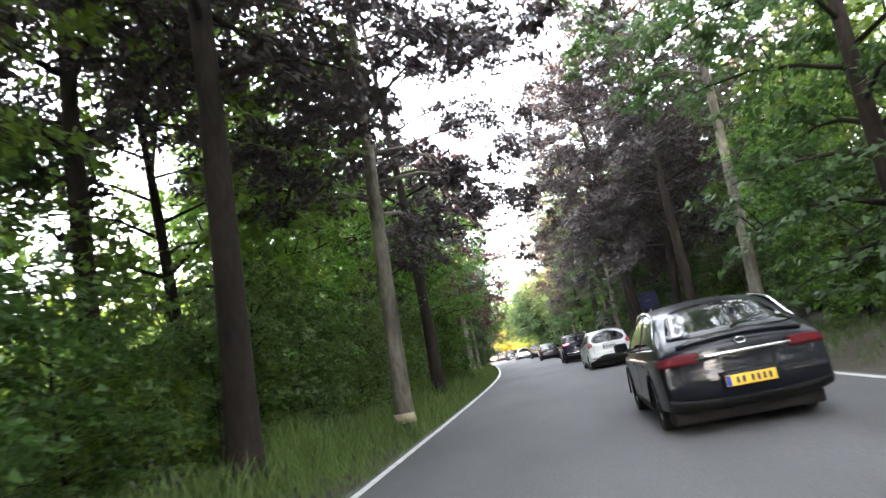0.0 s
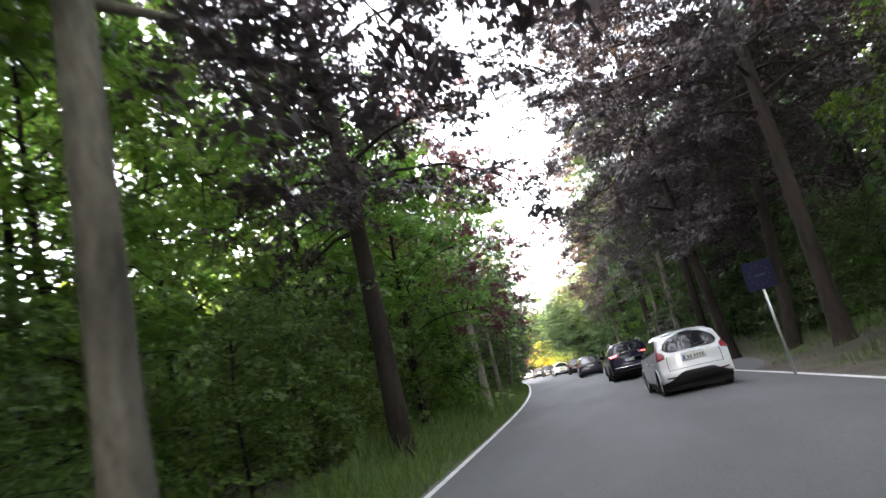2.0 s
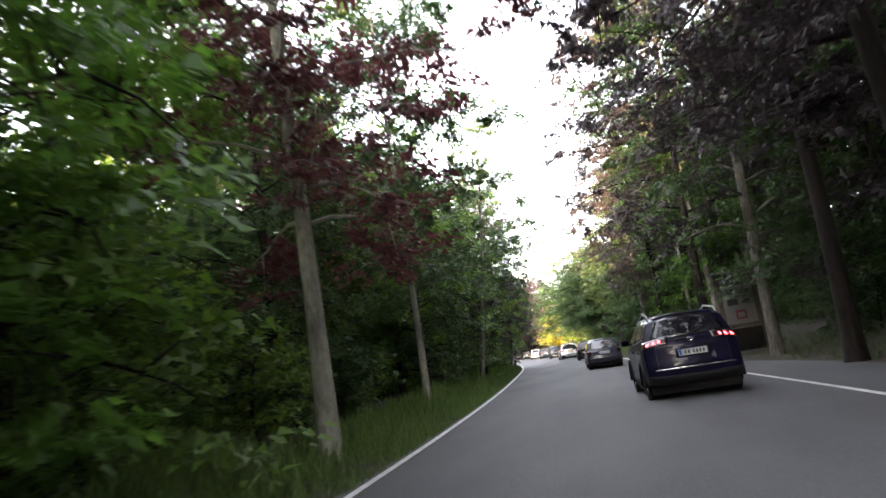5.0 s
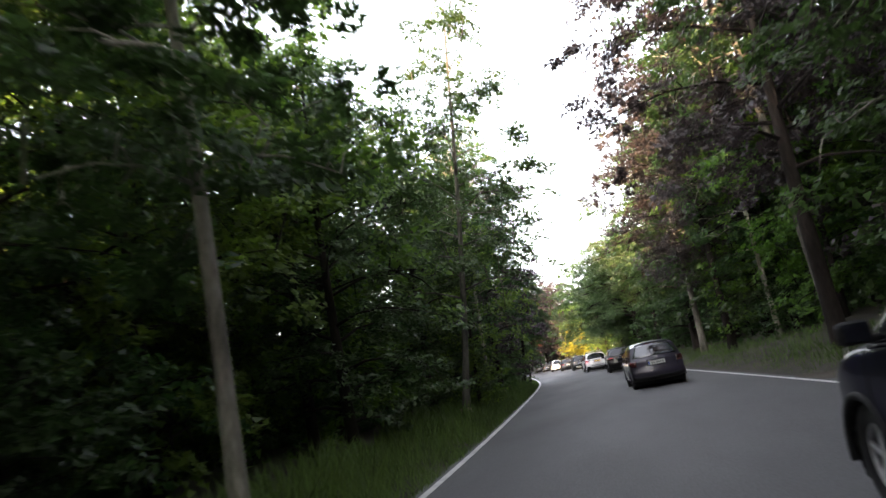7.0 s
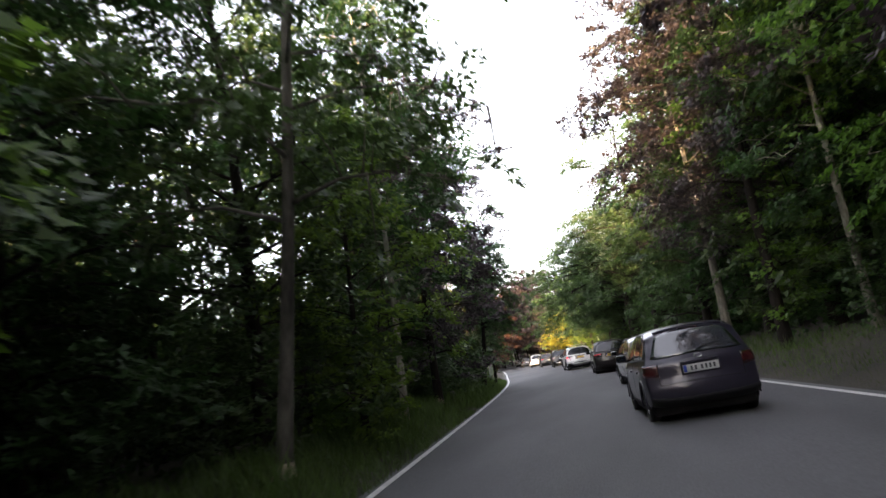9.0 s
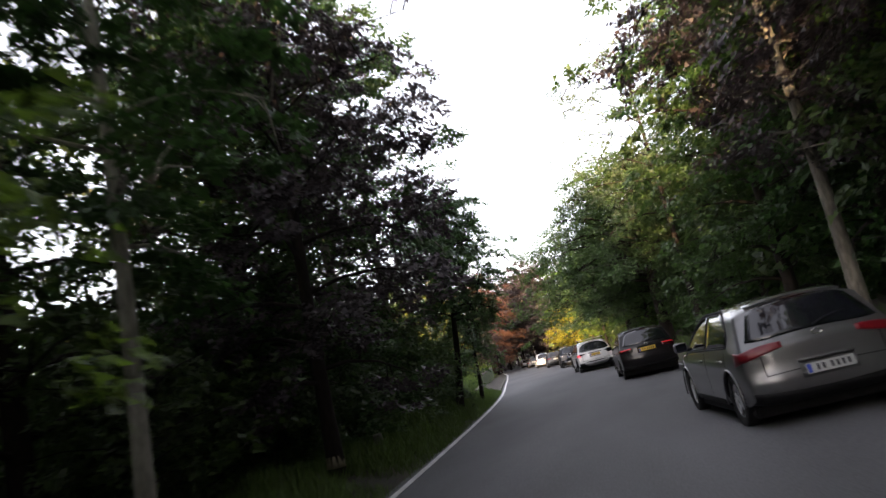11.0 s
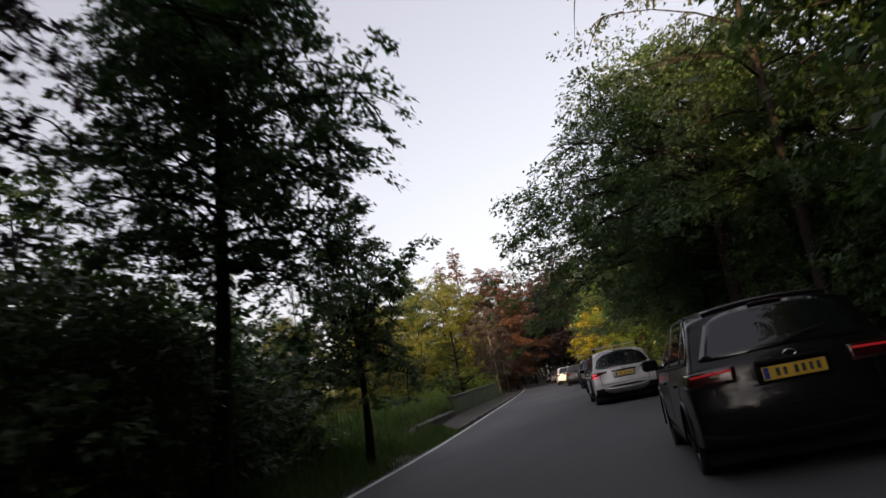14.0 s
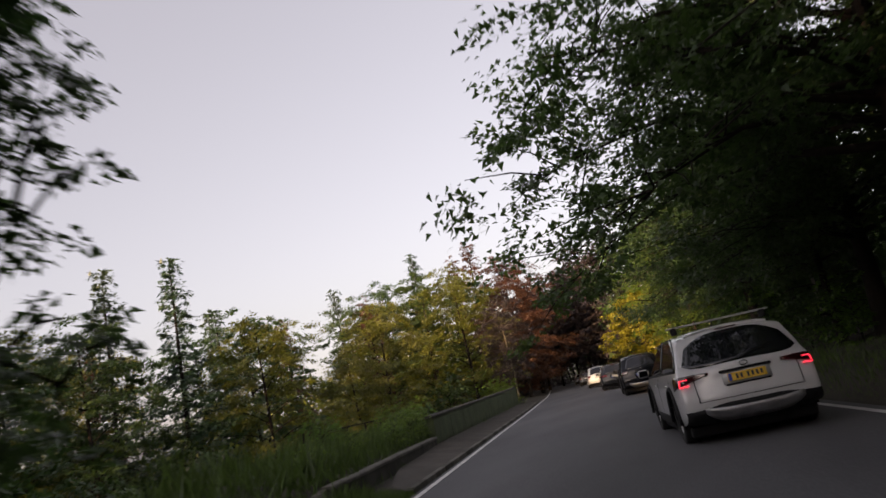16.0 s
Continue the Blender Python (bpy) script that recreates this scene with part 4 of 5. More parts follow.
def car(name, label, x, y, turn, shape, length, width, height, wb, over, paintm, wheel=0.32, belt=0.93, plate=M_PLATEW, plate_z=0.80,
        lamp=None, lamp_m=None, lit=None, glass=M_GLASS, spokes=5, rails=False, rack=False, clad=False, skirt=None, trim_bar=None, rear_glass=(0.09, 0.10, 0.84, 0.70), plate_w=0.52, skirt_z=None, soft_glass=0.12, handle=None, insert=None,
        panes=((0.02, 0.46), (0.49, 0.985)), pillar=0.05, rise=0.08, arch_trim=None, fog=False):
    root = new(name)
    tagged(root, label, "car", "cars standing in the queue")
    (l0, h0), ctrl = SHAPES[shape]
    ctrl = [(a * length / l0, b * height / h0) for a, b in ctrl]
    n = 96
    out = spline(ctrl, n)
    oy, oz = out[:, 0], out[:, 1]
    tan = np.gradient(out, axis=0)
    tan /= np.hypot(tan[:, 0], tan[:, 1])[:, None]
    half = width / 2
    top = int(np.argmax(oz))

    def roof(yy):
        return float(np.interp(yy, oy[6:n - 6], oz[6:n - 6]))

    def w_at(yy, zz):
        sec = np.interp(zz, [0.16, 0.26, 0.40, 0.62, belt * 0.86, belt - 0.02, belt + 0.05, height], [0.91, 0.965, 0.995, 1.0, 0.992, 0.965, 0.925, 0.73])
        plan = 1 - 0.085 * max(0, (0.75 - yy) / 0.75) ** 2.4 - 0.20 * max(0, (yy - length + 1.0) / 1.0) ** 2.4
        return half * float(sec) * plan

    def drape(s, t):
        f = s * (n - 1)
        y0, z0 = float(np.interp(f, range(n), oy)), float(np.interp(f, range(n), oz))
        dy, dz = float(np.interp(f, range(n), tan[:, 0])), float(np.interp(f, range(n), tan[:, 1]))
        ny, nz = -dz, dy
        amount = (0.085 * max(0, -ny) + 0.24 * max(0, ny) + 0.05 * max(0, nz)) * t * t + 0.035 * abs(t) ** 9
        yy, zz = y0 - ny * amount, z0 - nz * amount
        return Vector((t * w_at(yy, zz), yy - over, zz))

    def s_rear(z):
        return float(np.interp(z, oz[1:top], np.arange(1, top))) / (n - 1)

    def rear(u, z):
        """A point of the tail: u from -1 to 1 across it, and past 1 round the corner along the side, in metres."""
        a = min(1.0, abs(u))
        p = drape(s_rear(z), a)
        if abs(u) > 1:
            yy = p.y + abs(u) - 1
            p = Vector((w_at(yy + over, p.z), yy, p.z))
        return Vector((p.x if u >= 0 else -p.x, p.y, p.z))

    def side(sg):
        return lambda yy, z: Vector((sg * w_at(yy, z), yy - over, z))

    def patch(pname, fn, us, vs_at, material, off=0.006, parent=root, plabel=""):
        """A piece that lies on the body's skin: fn(u, v) over us and, for each u, its own vs."""
        grid = []
        for u in us:
            row = []
            for v in vs_at(u):
                p = fn(u, v)
                e = 0.01
                du = fn(u + e, v) - fn(u - e, v)
                dv = fn(u, v + e) - fn(u, v - e)
                nn = du.cross(dv)
                if nn.length < 1e-9:
                    nn = Vector((0, -1, 0))
                nn.normalize()
                mid = Vector((0, length / 2 - over, height * 0.45))
                if nn.dot(p - mid) < 0:
                    nn = -nn
                row.append((p + nn * off, p - nn * 0.012))
            grid.append(row)
        k, m2 = len(grid), len(grid[0])
        verts = [q[0] for r in grid for q in r] + [q[1] for r in grid for q in r]
        faces = [(i * m2 + j, i * m2 + j + 1, (i + 1) * m2 + j + 1, (i + 1) * m2 + j) for i in range(k - 1) for j in range(m2 - 1)]
        o = k * m2
        rim_i = [j for j in range(m2)] + [i * m2 + m2 - 1 for i in range(1, k)] + [(k - 1) * m2 + j for j in range(m2 - 2, -1, -1)] + [i * m2 for i in range(k - 2, 0, -1)]
        faces += [(a, b, b + o, a + o) for a, b in zip(rim_i, rim_i[1:] + rim_i[:1])]
        bm = bmesh.new()
        vv = [bm.verts.new(v) for v in verts]
        for q in faces:
            try:
                bm.faces.new([vv[i] for i in q])
            except ValueError:
                pass
        ob = part(pname, bm, material, parent, plabel)
        ob.data.polygons.foreach_set("use_smooth", [i < (k - 1) * (m2 - 1) for i in range(len(ob.data.polygons))])
        return ob

    lin = lambda a, b, k: [a + (b - a) * i / (k - 1) for i in range(k)]

    # body shell
    bm = bmesh.new()
    ts = [-1, -0.97, -0.9, -0.75, -0.5, -0.25, 0, 0.25, 0.5, 0.75, 0.9, 0.97, 1]
    grid = [[bm.verts.new(drape(i / (n - 1), t)) for t in ts] for i in range(n)]
    for i in range(n - 1):
        for j in range(len(ts) - 1):
            bm.faces.new((grid[i][j], grid[i][j + 1], grid[i + 1][j + 1], grid[i + 1][j]))
    wheels_y = (over, over + wb)
    arch = wheel + 0.055
    for sg, col in ((-1, 0), (1, len(ts) - 1)):
        loop = [grid[i][col] for i in range(n)]
        a, b = loop[-1].co, loop[0].co
        loop += [bm.verts.new((sg * w_at(yy + over, 0.5 * (a.z + b.z)), yy, 0.5 * (a.z + b.z))) for yy in np.linspace(a.y, b.y, 42)[1:-1]]
        rings = [loop]
        for r in (0.10, 0.2, 0.3, 0.4, 0.5, 0.6, 0.7, 0.8, 0.9, 1.0):
            ring = []
            for v in loop:
                yy, zz = v.co.y + over, v.co.z
                yc, zc = min(max(yy, 1.0), length - 1.0), 0.62
                yy, zz = yy + (yc - yy) * r, zz + (zc - zz) * r
                ring.append(bm.verts.new((sg * w_at(yy, zz), yy - over, zz)))
            rings.append(ring)
        k = len(loop)
        for a, b in zip(rings, rings[1:]):
            for i in range(k):
                quad = (a[i], a[(i + 1) % k], b[(i + 1) % k], b[i])
                c = sum((v.co for v in quad), Vector()) / 4
                if any(math.hypot(c.y + over - wy, c.z - wheel) < arch for wy in wheels_y):
                    continue
                bm.faces.new(quad)
    bmesh.ops.remove_doubles(bm, verts=bm.verts[:], dist=0.0008)
    part("body", bm, paintm, root, smooth=True)
    # underside
    part("underbody", box_bm(width * 0.90, length * 0.85, 0.16, Matrix.Translation((0, length / 2 - over + 0.04, 0.20)), 0.03), M_TRIM, root)
    # wheels, wells and arch edges
    for wy in (0, wb):
        for sg in (-1, 1):
            m = Matrix.Translation((sg * (half - wheel * 0.20 - 0.012), wy, wheel)) @ Euler((0, 0, 0 if sg > 0 else math.pi)).to_matrix().to_4x4() @ Matrix.Scale(wheel, 4)
            w = new("wheel", TYRE)
            w.parent, w.matrix_basis = root, m
            for q, me in (("rim", RIMS[spokes]), ("brake_disc", DISC)):
                r = new(q, me)
                r.parent = w
            pts = [(sg * (w_at(wy + over, 0.55) + 0.004), wy + math.cos(a) * arch, wheel + math.sin(a) * arch) for a in np.linspace(-0.16, math.pi + 0.16, 17)]
            part("wheel_arch", mesh_of("wheel_arch", *tube_data(pts, [0.030 if clad else 0.013] * 17, 6), M_TRIM if clad else paintm, True), None, root)
            k = 14
            vs = [(sg * (half - d), wy + math.cos(a) * (arch + 0.012), wheel + math.sin(a) * (arch + 0.012)) for d in (0.03, 0.36) for a in np.linspace(-0.3, math.pi + 0.3, k)]
            fs = [(i, i + 1, k + i + 1, k + i) for i in range(k - 1)] + [tuple(range(k, 2 * k))]
            part("wheel_well", mesh_of("wheel_well", vs, fs, M_TRIM), None, root)
    # glass
    g0, g1, tb, tt = rear_glass
    s0, s1 = s_rear(belt + g0), s_rear(height - g1)
    us = lin(-1, 1, 15)
    patch("rear_window", lambda u, v: drape(s0 + (s1 - s0) * v, u * (tb + (tt - tb) * v)), us, lambda u: lin(soft_glass * abs(u) ** 5, 1.0 - soft_glass * abs(u) ** 5, 9), glass)
    front0 = int(n - 1 - np.argmax(oz[::-1] > height * 0.975))
    zs_w = belt + 0.10
    base_i = max(i for i in range(n) if oz[i] > zs_w)
    patch("windscreen", lambda u, v: drape((front0 + 2 + (base_i - front0 - 2) * v) / (n - 1), u * (0.80 + 0.08 * v)), us, lambda u: lin(0.0, 1.0, 7), glass)
    y_a, y_b = float(np.interp(belt + 0.24, oz[3:top], oy[3:top])), float(oy[base_i]) - 0.12
    span = y_b - y_a
    y_r, y_f = y_a + span * pillar, y_b + 0.02

    def low(u):
        """Lower edge of the side glass, which rises towards the tail."""
        return belt + 0.006 + rise * (1 - (u - y_r) / (y_f - y_r))

    def high(u):
        """Upper edge: under the roof, rounded down to the pillar behind."""
        k = min(1.0, max(0.0, (u - y_r) / (y_f - y_r)) / 0.17) ** 0.5
        return low(u) + max(0.012, min(roof(u) - 0.085, height - 0.095) - low(u)) * max(0.10, k)

    for sg in (-1, 1):
        patch("window_frame", side(sg), lin(y_r - 0.012, y_f + 0.01, 28), lambda u: lin(low(u) - 0.012, high(u) + 0.018, 6), M_TRIM, 0.003)
        for c0, c1 in panes:
            patch("side_window", side(sg), lin(y_r + (y_f - y_r) * c0, y_r + (y_f - y_r) * c1, 14), lambda u: lin(low(u) + 0.004, high(u), 6), glass, 0.005)
        if arch_trim:
            patch("window_trim", side(sg), lin(y_r - 0.02, y_f + 0.01, 30), lambda u: (high(u) + 0.016, high(u) + 0.044), arch_trim, 0.007)
        # belt strip, sill and seams
        patch("belt_strip", side(sg), lin(y_r - 0.01, y_f + 0.02, 12), lambda u: (low(u) - 0.030, low(u) - 0.010), arch_trim or trim_bar or M_TRIM, 0.008)
        patch("sill", side(sg), lin(over + arch + 0.05, over + wb - arch - 0.05, 10), lambda u: lin(0.24, 0.40 if clad else 0.31, 4), M_TRIM, 0.012)
        for c in (0.21, 0.60):
            yy = y_a + span * c
            patch("door_seam", side(sg), (yy - 0.005, yy + 0.005), lambda u: lin(0.36, belt - 0.03, 8), M_TRIM, 0.0025)
        yy = y_a + span * 1.04
        patch("door_seam", side(sg), (yy - 0.005, yy + 0.005), lambda u: lin(0.36, belt - 0.03, 8), M_TRIM, 0.0025)
        for c in (0.27, 0.66):
            p = side(sg)(y_a + span * c, belt - 0.13)
            part("door_handle", box_bm(0.035, 0.20, 0.035, Matrix.Translation((p.x + sg * 0.02, p.y, p.z)), 0.012), paintm, root)
        p = side(sg)(y_b - 0.12, belt + 0.05)
        mir = part("door_mirror", box_bm(0.20, 0.13, 0.145, Matrix.Translation((p.x + sg * 0.14, p.y, p.z + 0.04)) @ Euler((0, 0, sg * -0.15)).to_matrix().to_4x4(), 0.045), M_TRIM if paintm in (P_BLACK, P_NAVY, P_BROWN, P_DARK, P_WHITE) else paintm, root, smooth=True)
        part("mirror_foot", box_bm(0.12, 0.05, 0.05, Matrix.Translation((p.x + sg * 0.03, p.y, p.z - 0.01)), 0.015), M_TRIM, mir)
        part("mirror_glass", box_bm(0.16, 0.008, 0.11, Matrix.Translation((p.x + sg * 0.14, p.y - 0.066, p.z + 0.04)) @ Euler((0, 0, sg * -0.15)).to_matrix().to_4x4(), 0.002), M_GLASS, mir)
        if rails:
            ya, yb = y_a + 0.35, y_b - 0.55
            pts = [(sg * w_at(yy, roof(yy) - 0.04) * 0.93, yy - over, roof(yy) + h) for yy, h in ((ya, -0.04), (ya + 0.08, 0.035), ((ya + yb) / 2, 0.045), (yb - 0.08, 0.035), (yb, -0.05))]
            part("roof_rail", mesh_of("roof_rail", *tube_data(pts, [0.018] * 5, 6), M_SILVER, True), None, root)
        # rear lamp
        z_in0, z_in1, z_out0, z_out1, t_in, wrap = lamp
        def lz(u):
            q = min(1, max(0, (abs(u) - t_in) / (1 + wrap - t_in)))
            return lin(z_in0 + (z_out0 - z_in0) * q, z_in1 + (z_out1 - z_in1) * q, 6)
        lp = patch("rear_lamp", rear, [sg * q for q in lin(t_in, 1 + wrap, 13)], lz, lamp_m or M_LAMP, 0.014)
        if lit == "claws":
            for q in range(3):
                u0 = t_in + 0.10 + q * (0.86 - t_in) / 3 + 0.06
                patch("lamp_claw", lambda u, v: rear(u, v), [sg * (u0 + d) for d in (0.0, 0.02, 0.04, 0.056)], lambda u: lin(z_in0 + 0.045, z_in1 - 0.03, 4), M_LIT, 0.022, parent=lp)
        elif lit == "ring":
            for q in range(15):                        # points along a bracket open to the middle
                e, h = ((0.99 - 0.024 * q, 0.045) if q < 5 else (0.99, 0.045 - 0.018 * (q - 4)) if q < 10 else (0.99 - 0.024 * (q - 9), -0.045))
                p = rear(sg * e, z_out0 + 0.085 + h)
                part("lamp_point", box_bm(0.020, 0.02, 0.016, Matrix.Translation((p.x, p.y - 0.012, p.z)), 0.005), M_LITDIM, lp)
        elif lit == "bar":
            patch("lamp_bar", rear, [sg * q for q in lin(t_in + 0.04, 0.99, 8)], lambda u: lin(z_in1 - 0.045, z_in1 - 0.02, 3), M_LITLOW, 0.020, parent=lp)
        # fog reflector low in the bumper
        if fog:
            patch("reflector", rear, [sg * q for q in lin(0.66, 0.90, 5)], lambda u: lin(0.40, 0.44, 3), M_LAMP, 0.014)
        # head lamp
        sF = lambda z: 1 - float(np.interp(z, oz[::-1][3:n // 3], np.arange(3, n // 3))) / (n - 1)
        patch("head_lamp", lambda u, v: drape(sF(v), u), [sg * q for q in lin(0.62, 0.99, 7)], lambda u: lin(belt - 0.30, belt - 0.16, 4), M_SILVER, 0.008)
    # tail details
    zp = plate_z
    p = rear(0, zp)
    dz = rear(0, zp + 0.05) - rear(0, zp - 0.05)
    tilt = math.atan2(dz.y, dz.z)
    m = Matrix.Translation((0, p.y - 0.022, zp)) @ Euler((-tilt, 0, 0)).to_matrix().to_4x4()
    pl = part("number_plate", box_bm(plate_w, 0.014, 0.115, m, 0.004), plate, root, "plain number plate")
    part("plate_band", box_bm(0.045, 0.006, 0.10, m @ Matrix.Translation((-plate_w / 2 + 0.03, -0.009, 0)), 0.0), M_EUBLUE, pl)
    for q in range(6):
        part("plate_bar", box_bm(0.030, 0.006, 0.066, m @ Matrix.Translation((-0.135 + q * 0.060 + (0.03 if q > 1 else 0), -0.009, 0)), 0.0), M_INK, pl)
    patch("plate_recess", rear, lin(-0.37, 0.37, 7), lambda u: lin(zp - 0.085, zp + 0.10, 3), paintm, 0.003)
    hz, hw = handle or (zp + 0.10, 0.36)
    patch("tail_handle", rear, lin(-hw, hw, 9), lambda u: lin(hz - 0.015, hz + 0.015, 3), trim_bar or paintm, 0.024)
    sb = skirt_z or (0.47 if clad else 0.38)
    patch("rear_skirt", lambda u, v: drape(v, u), lin(-1, 1, 17), lambda u: lin(0.004, s_rear(sb - (0.08 if clad else 0.25) * min(1, max(0, abs(u) - 0.45) / 0.5) * (sb > 0.48)), 6), skirt or M_TRIM, 0.012)
    if insert:
        patch("bumper_strip", rear, lin(-0.86, 0.86, 15), lambda u: lin(insert[0], insert[1], 3), insert[2], 0.014)
    elif clad:
        patch("bumper_insert", rear, lin(-0.74, 0.74, 17), lambda u: lin(0.315 + 0.12 * (abs(u) / 0.74) ** 5, 0.485 + 0.03 * (abs(u) / 0.74) ** 3, 4), M_SKID, 0.030)
        patch("plate_arc", rear, lin(-0.34, 0.34, 9), lambda u: (zp - 0.105, zp - 0.085), M_TRIM, 0.012)
    for z in (0.60,):
        patch("tail_seam", rear, lin(-0.78, 0.78, 13), lambda u: (z, z + 0.010), M_TRIM, 0.0025)
    for sg in (-1, 1):
        patch("tail_seam", rear, [sg * 0.775, sg * 0.79], lambda u: lin(0.60, belt + 0.02, 8), M_TRIM, 0.0025)
    q = rear(0, belt + 0.02)
    part("emblem", mesh_of("emblem", *tube_data([(0.055 * math.cos(a), q.y - 0.018, q.z + 0.03 * math.sin(a)) for a in np.linspace(0, 2 * math.pi, 15)], [0.008] * 15, 5), M_CHROME, True), None, root)
    ptsw = [drape(s0 + 0.004, 0.0), drape(s0 + (s1 - s0) * 0.18, 0.22), drape(s0 + (s1 - s0) * 0.30, 0.55)]
    part("rear_wiper", mesh_of("rear_wiper", *tube_data([v + Vector((0, -0.03, 0.015)) for v in ptsw], [0.012, 0.010, 0.006], 5), M_TRIM, True), None, root)
    if shape == "fastback":
        patch("boot_lip", rear, lin(-0.80, 0.80, 15), lambda u: lin(0.995, 1.03, 3), paintm, 0.035)
    if shape != "fastback":
        e = drape(s_rear(height - 0.085), 0)
        sp = s_rear(height - 0.075)
        patch("roof_spoiler", lambda u, v: drape(v, u), lin(-0.80, 0.80, 13), lambda u: lin(sp + 0.004 * u * u, sp + 0.035, 4), paintm, 0.030)
        part("brake_lamp", box_bm(0.30, 0.02, 0.018, Matrix.Translation((0, e.y - 0.012, e.z + 0.004)), 0.004), M_LAMPD, root)
    q = drape(top / (n - 1), 0)
    part("aerial", mesh_of("aerial", *tube_data([(0, q.y - 0.15, q.z - 0.01), (0, q.y - 0.30, q.z + 0.10)], [0.016, 0.006], 6), M_TRIM, True), None, root)
    if rack:
        for yy in (y_a + 0.75, y_b - 0.75):
            z = roof(yy) + 0.10
            bar = part("roof_bar", box_bm(width * 0.80, 0.075, 0.028, Matrix.Translation((0, yy - over, z)), 0.010), M_SILVER, root)
            for sg in (-1, 1):
                part("roof_bar_foot", box_bm(0.09, 0.09, 0.12, Matrix.Translation((sg * width * 0.345, yy - over, z - 0.055)), 0.02), M_TRIM, bar)
    root.matrix_basis = pose(x + half * math.cos(radians(turn)), y + half * math.sin(radians(turn)), 0.015, 0, 0, turn)
    return root


car("fastback_car", "black fastback saloon with a yellow rear plate", 1.143, 9.24, -1.0, "fastback", 4.83, 1.80, 1.50, 2.74, 1.10, P_BLACK, 0.33, 0.93, M_PLATEY, 0.55,
    (0.79, 0.90, 0.80, 0.96, 0.56, 0.25), M_LAMP, None, M_GLASS, 5, trim_bar=M_CHROME, handle=(0.84, 0.60), rear_glass=(0.14, 0.08, 0.88, 0.76), pillar=0.02, rise=0.06, arch_trim=M_CHROME)
car("hatchback_car", "small white hatchback with a black lower bumper", 1.51, 29.24, 2.6, "hatch", 3.97, 1.68, 1.49, 2.49, 0.72, P_WHITE, 0.31, 0.94, M_PLATEW, 0.83,
    (0.90, 1.02, 0.86, 1.24, 0.83, 0.14), M_LAMPB, None, M_GLASS, 7, rear_glass=(0.06, 0.10, 0.92, 0.78), skirt_z=0.53, soft_glass=0.36,
    panes=((0.02, 0.985),), pillar=0.20, rise=0.16, fog=True)
car("compact_suv_car", "dark blue compact SUV with glowing clawed rear lights", 0.905, 44.28, 2.5, "suv", 4.45, 1.82, 1.66, 2.675, 0.86, P_NAVY, 0.35, 1.08, M_PLATEW, 0.87,
    (1.07, 1.20, 1.07, 1.22, 0.50, 0.18), M_LAMPD, "claws", M_GLASS, 5, rails=True, clad=True, insert=(0.585, 0.612, M_CHROME), handle=(1.12, 0.34), rear_glass=(0.10, 0.09, 0.90, 0.76), panes=((0.02, 0.15), (0.18, 0.55), (0.58, 0.985)))
car("estate_hatch_car", "plum-grey older hatchback with a wet rear window", -0.65, 66.05, 3.5, "hatch", 4.10, 1.68, 1.47, 2.60, 0.80, P_GREY, 0.31, 0.93, M_PLATEW, 0.78,
    (0.72, 0.92, 0.76, 1.00, 0.78, 0.14), M_LAMPD, None, M_GLASS_L, 5, rear_glass=(0.07, 0.09, 0.92, 0.78), panes=((0.02, 0.15), (0.18, 0.55), (0.58, 0.985)))
car("silver_hatch_car", "silver hatchback with red wraparound rear lights", -0.637, 75.68, 6.0, "hatch", 4.26, 1.78, 1.46, 2.63, 0.84, P_SILVER, 0.32, 0.93, M_PLATEW, 0.58,
    (0.87, 0.94, 0.75, 0.98, 0.50, 0.22), M_LAMPB, None, M_GLASS, 5, rear_glass=(0.07, 0.08, 0.94, 0.80), pillar=0.17, rise=0.04, arch_trim=M_TRIM)
car("compact_van_car", "dark brown compact family car with a yellow plate", -1.96, 91.05, 4.2, "suv", 4.35, 1.80, 1.57, 2.67, 0.83, P_BROWN, 0.32, 0.98, M_PLATEY, 0.86,
    (0.84, 0.98, 0.86, 1.02, 0.56, 0.20), M_LAMPD, "bar", M_GLASS, 5, trim_bar=M_TRIM, rear_glass=(0.09, 0.09, 0.92, 0.78), panes=((0.02, 0.15), (0.18, 0.55), (0.58, 0.985)))
car("crossover_car", "white crossover with a roof bar and silver bumper insert", -4.25, 106.7, 8.6, "suv", 4.78, 1.92, 1.63, 2.885, 0.95, P_WARMWHITE, 0.39, 1.00, M_PLATEY, 0.86,
    (0.955, 0.985, 0.83, 1.05, 0.56, 0.26), M_LAMPD, "ring", M_GLASS, 5, rack=True, clad=True, rear_glass=(0.07, 0.11, 0.97, 0.82), soft_glass=0.26, skirt_z=0.545, trim_bar=M_TRIM, handle=(0.955, 0.40))
car("black_suv_car", "black SUV further along the queue", -6.9, 128.4, 7.6, "suv", 4.5, 1.84, 1.68, 2.66, 0.88, P_BLACK, 0.36, 1.03, M_PLATEW, 0.82,
    (0.92, 1.06, 0.92, 1.08, 0.70, 0.12), M_LAMPD, None, M_GLASS, 5, clad=True)
car("dark_estate_car", "dark grey estate car with red lights", -9.46, 143.0, 8.4, "suv", 4.5, 1.82, 1.60, 2.7, 0.90, P_DARK, 0.33, 0.98, M_PLATEW, 0.80,
    (0.84, 0.98, 0.86, 1.02, 0.60, 0.15), M_LAMP, "bar", M_GLASS, 5)
car("white_van_car", "white people carrier far along the queue", -12.3, 158.0, 9.2, "suv", 4.6, 1.84, 1.72, 2.8, 0.90, P_WHITE, 0.33, 1.02, M_PLATEW, 0.82,
    (0.9, 1.05, 0.9, 1.08, 0.75, 0.10), M_LAMP, None, M_GLASS, 5)
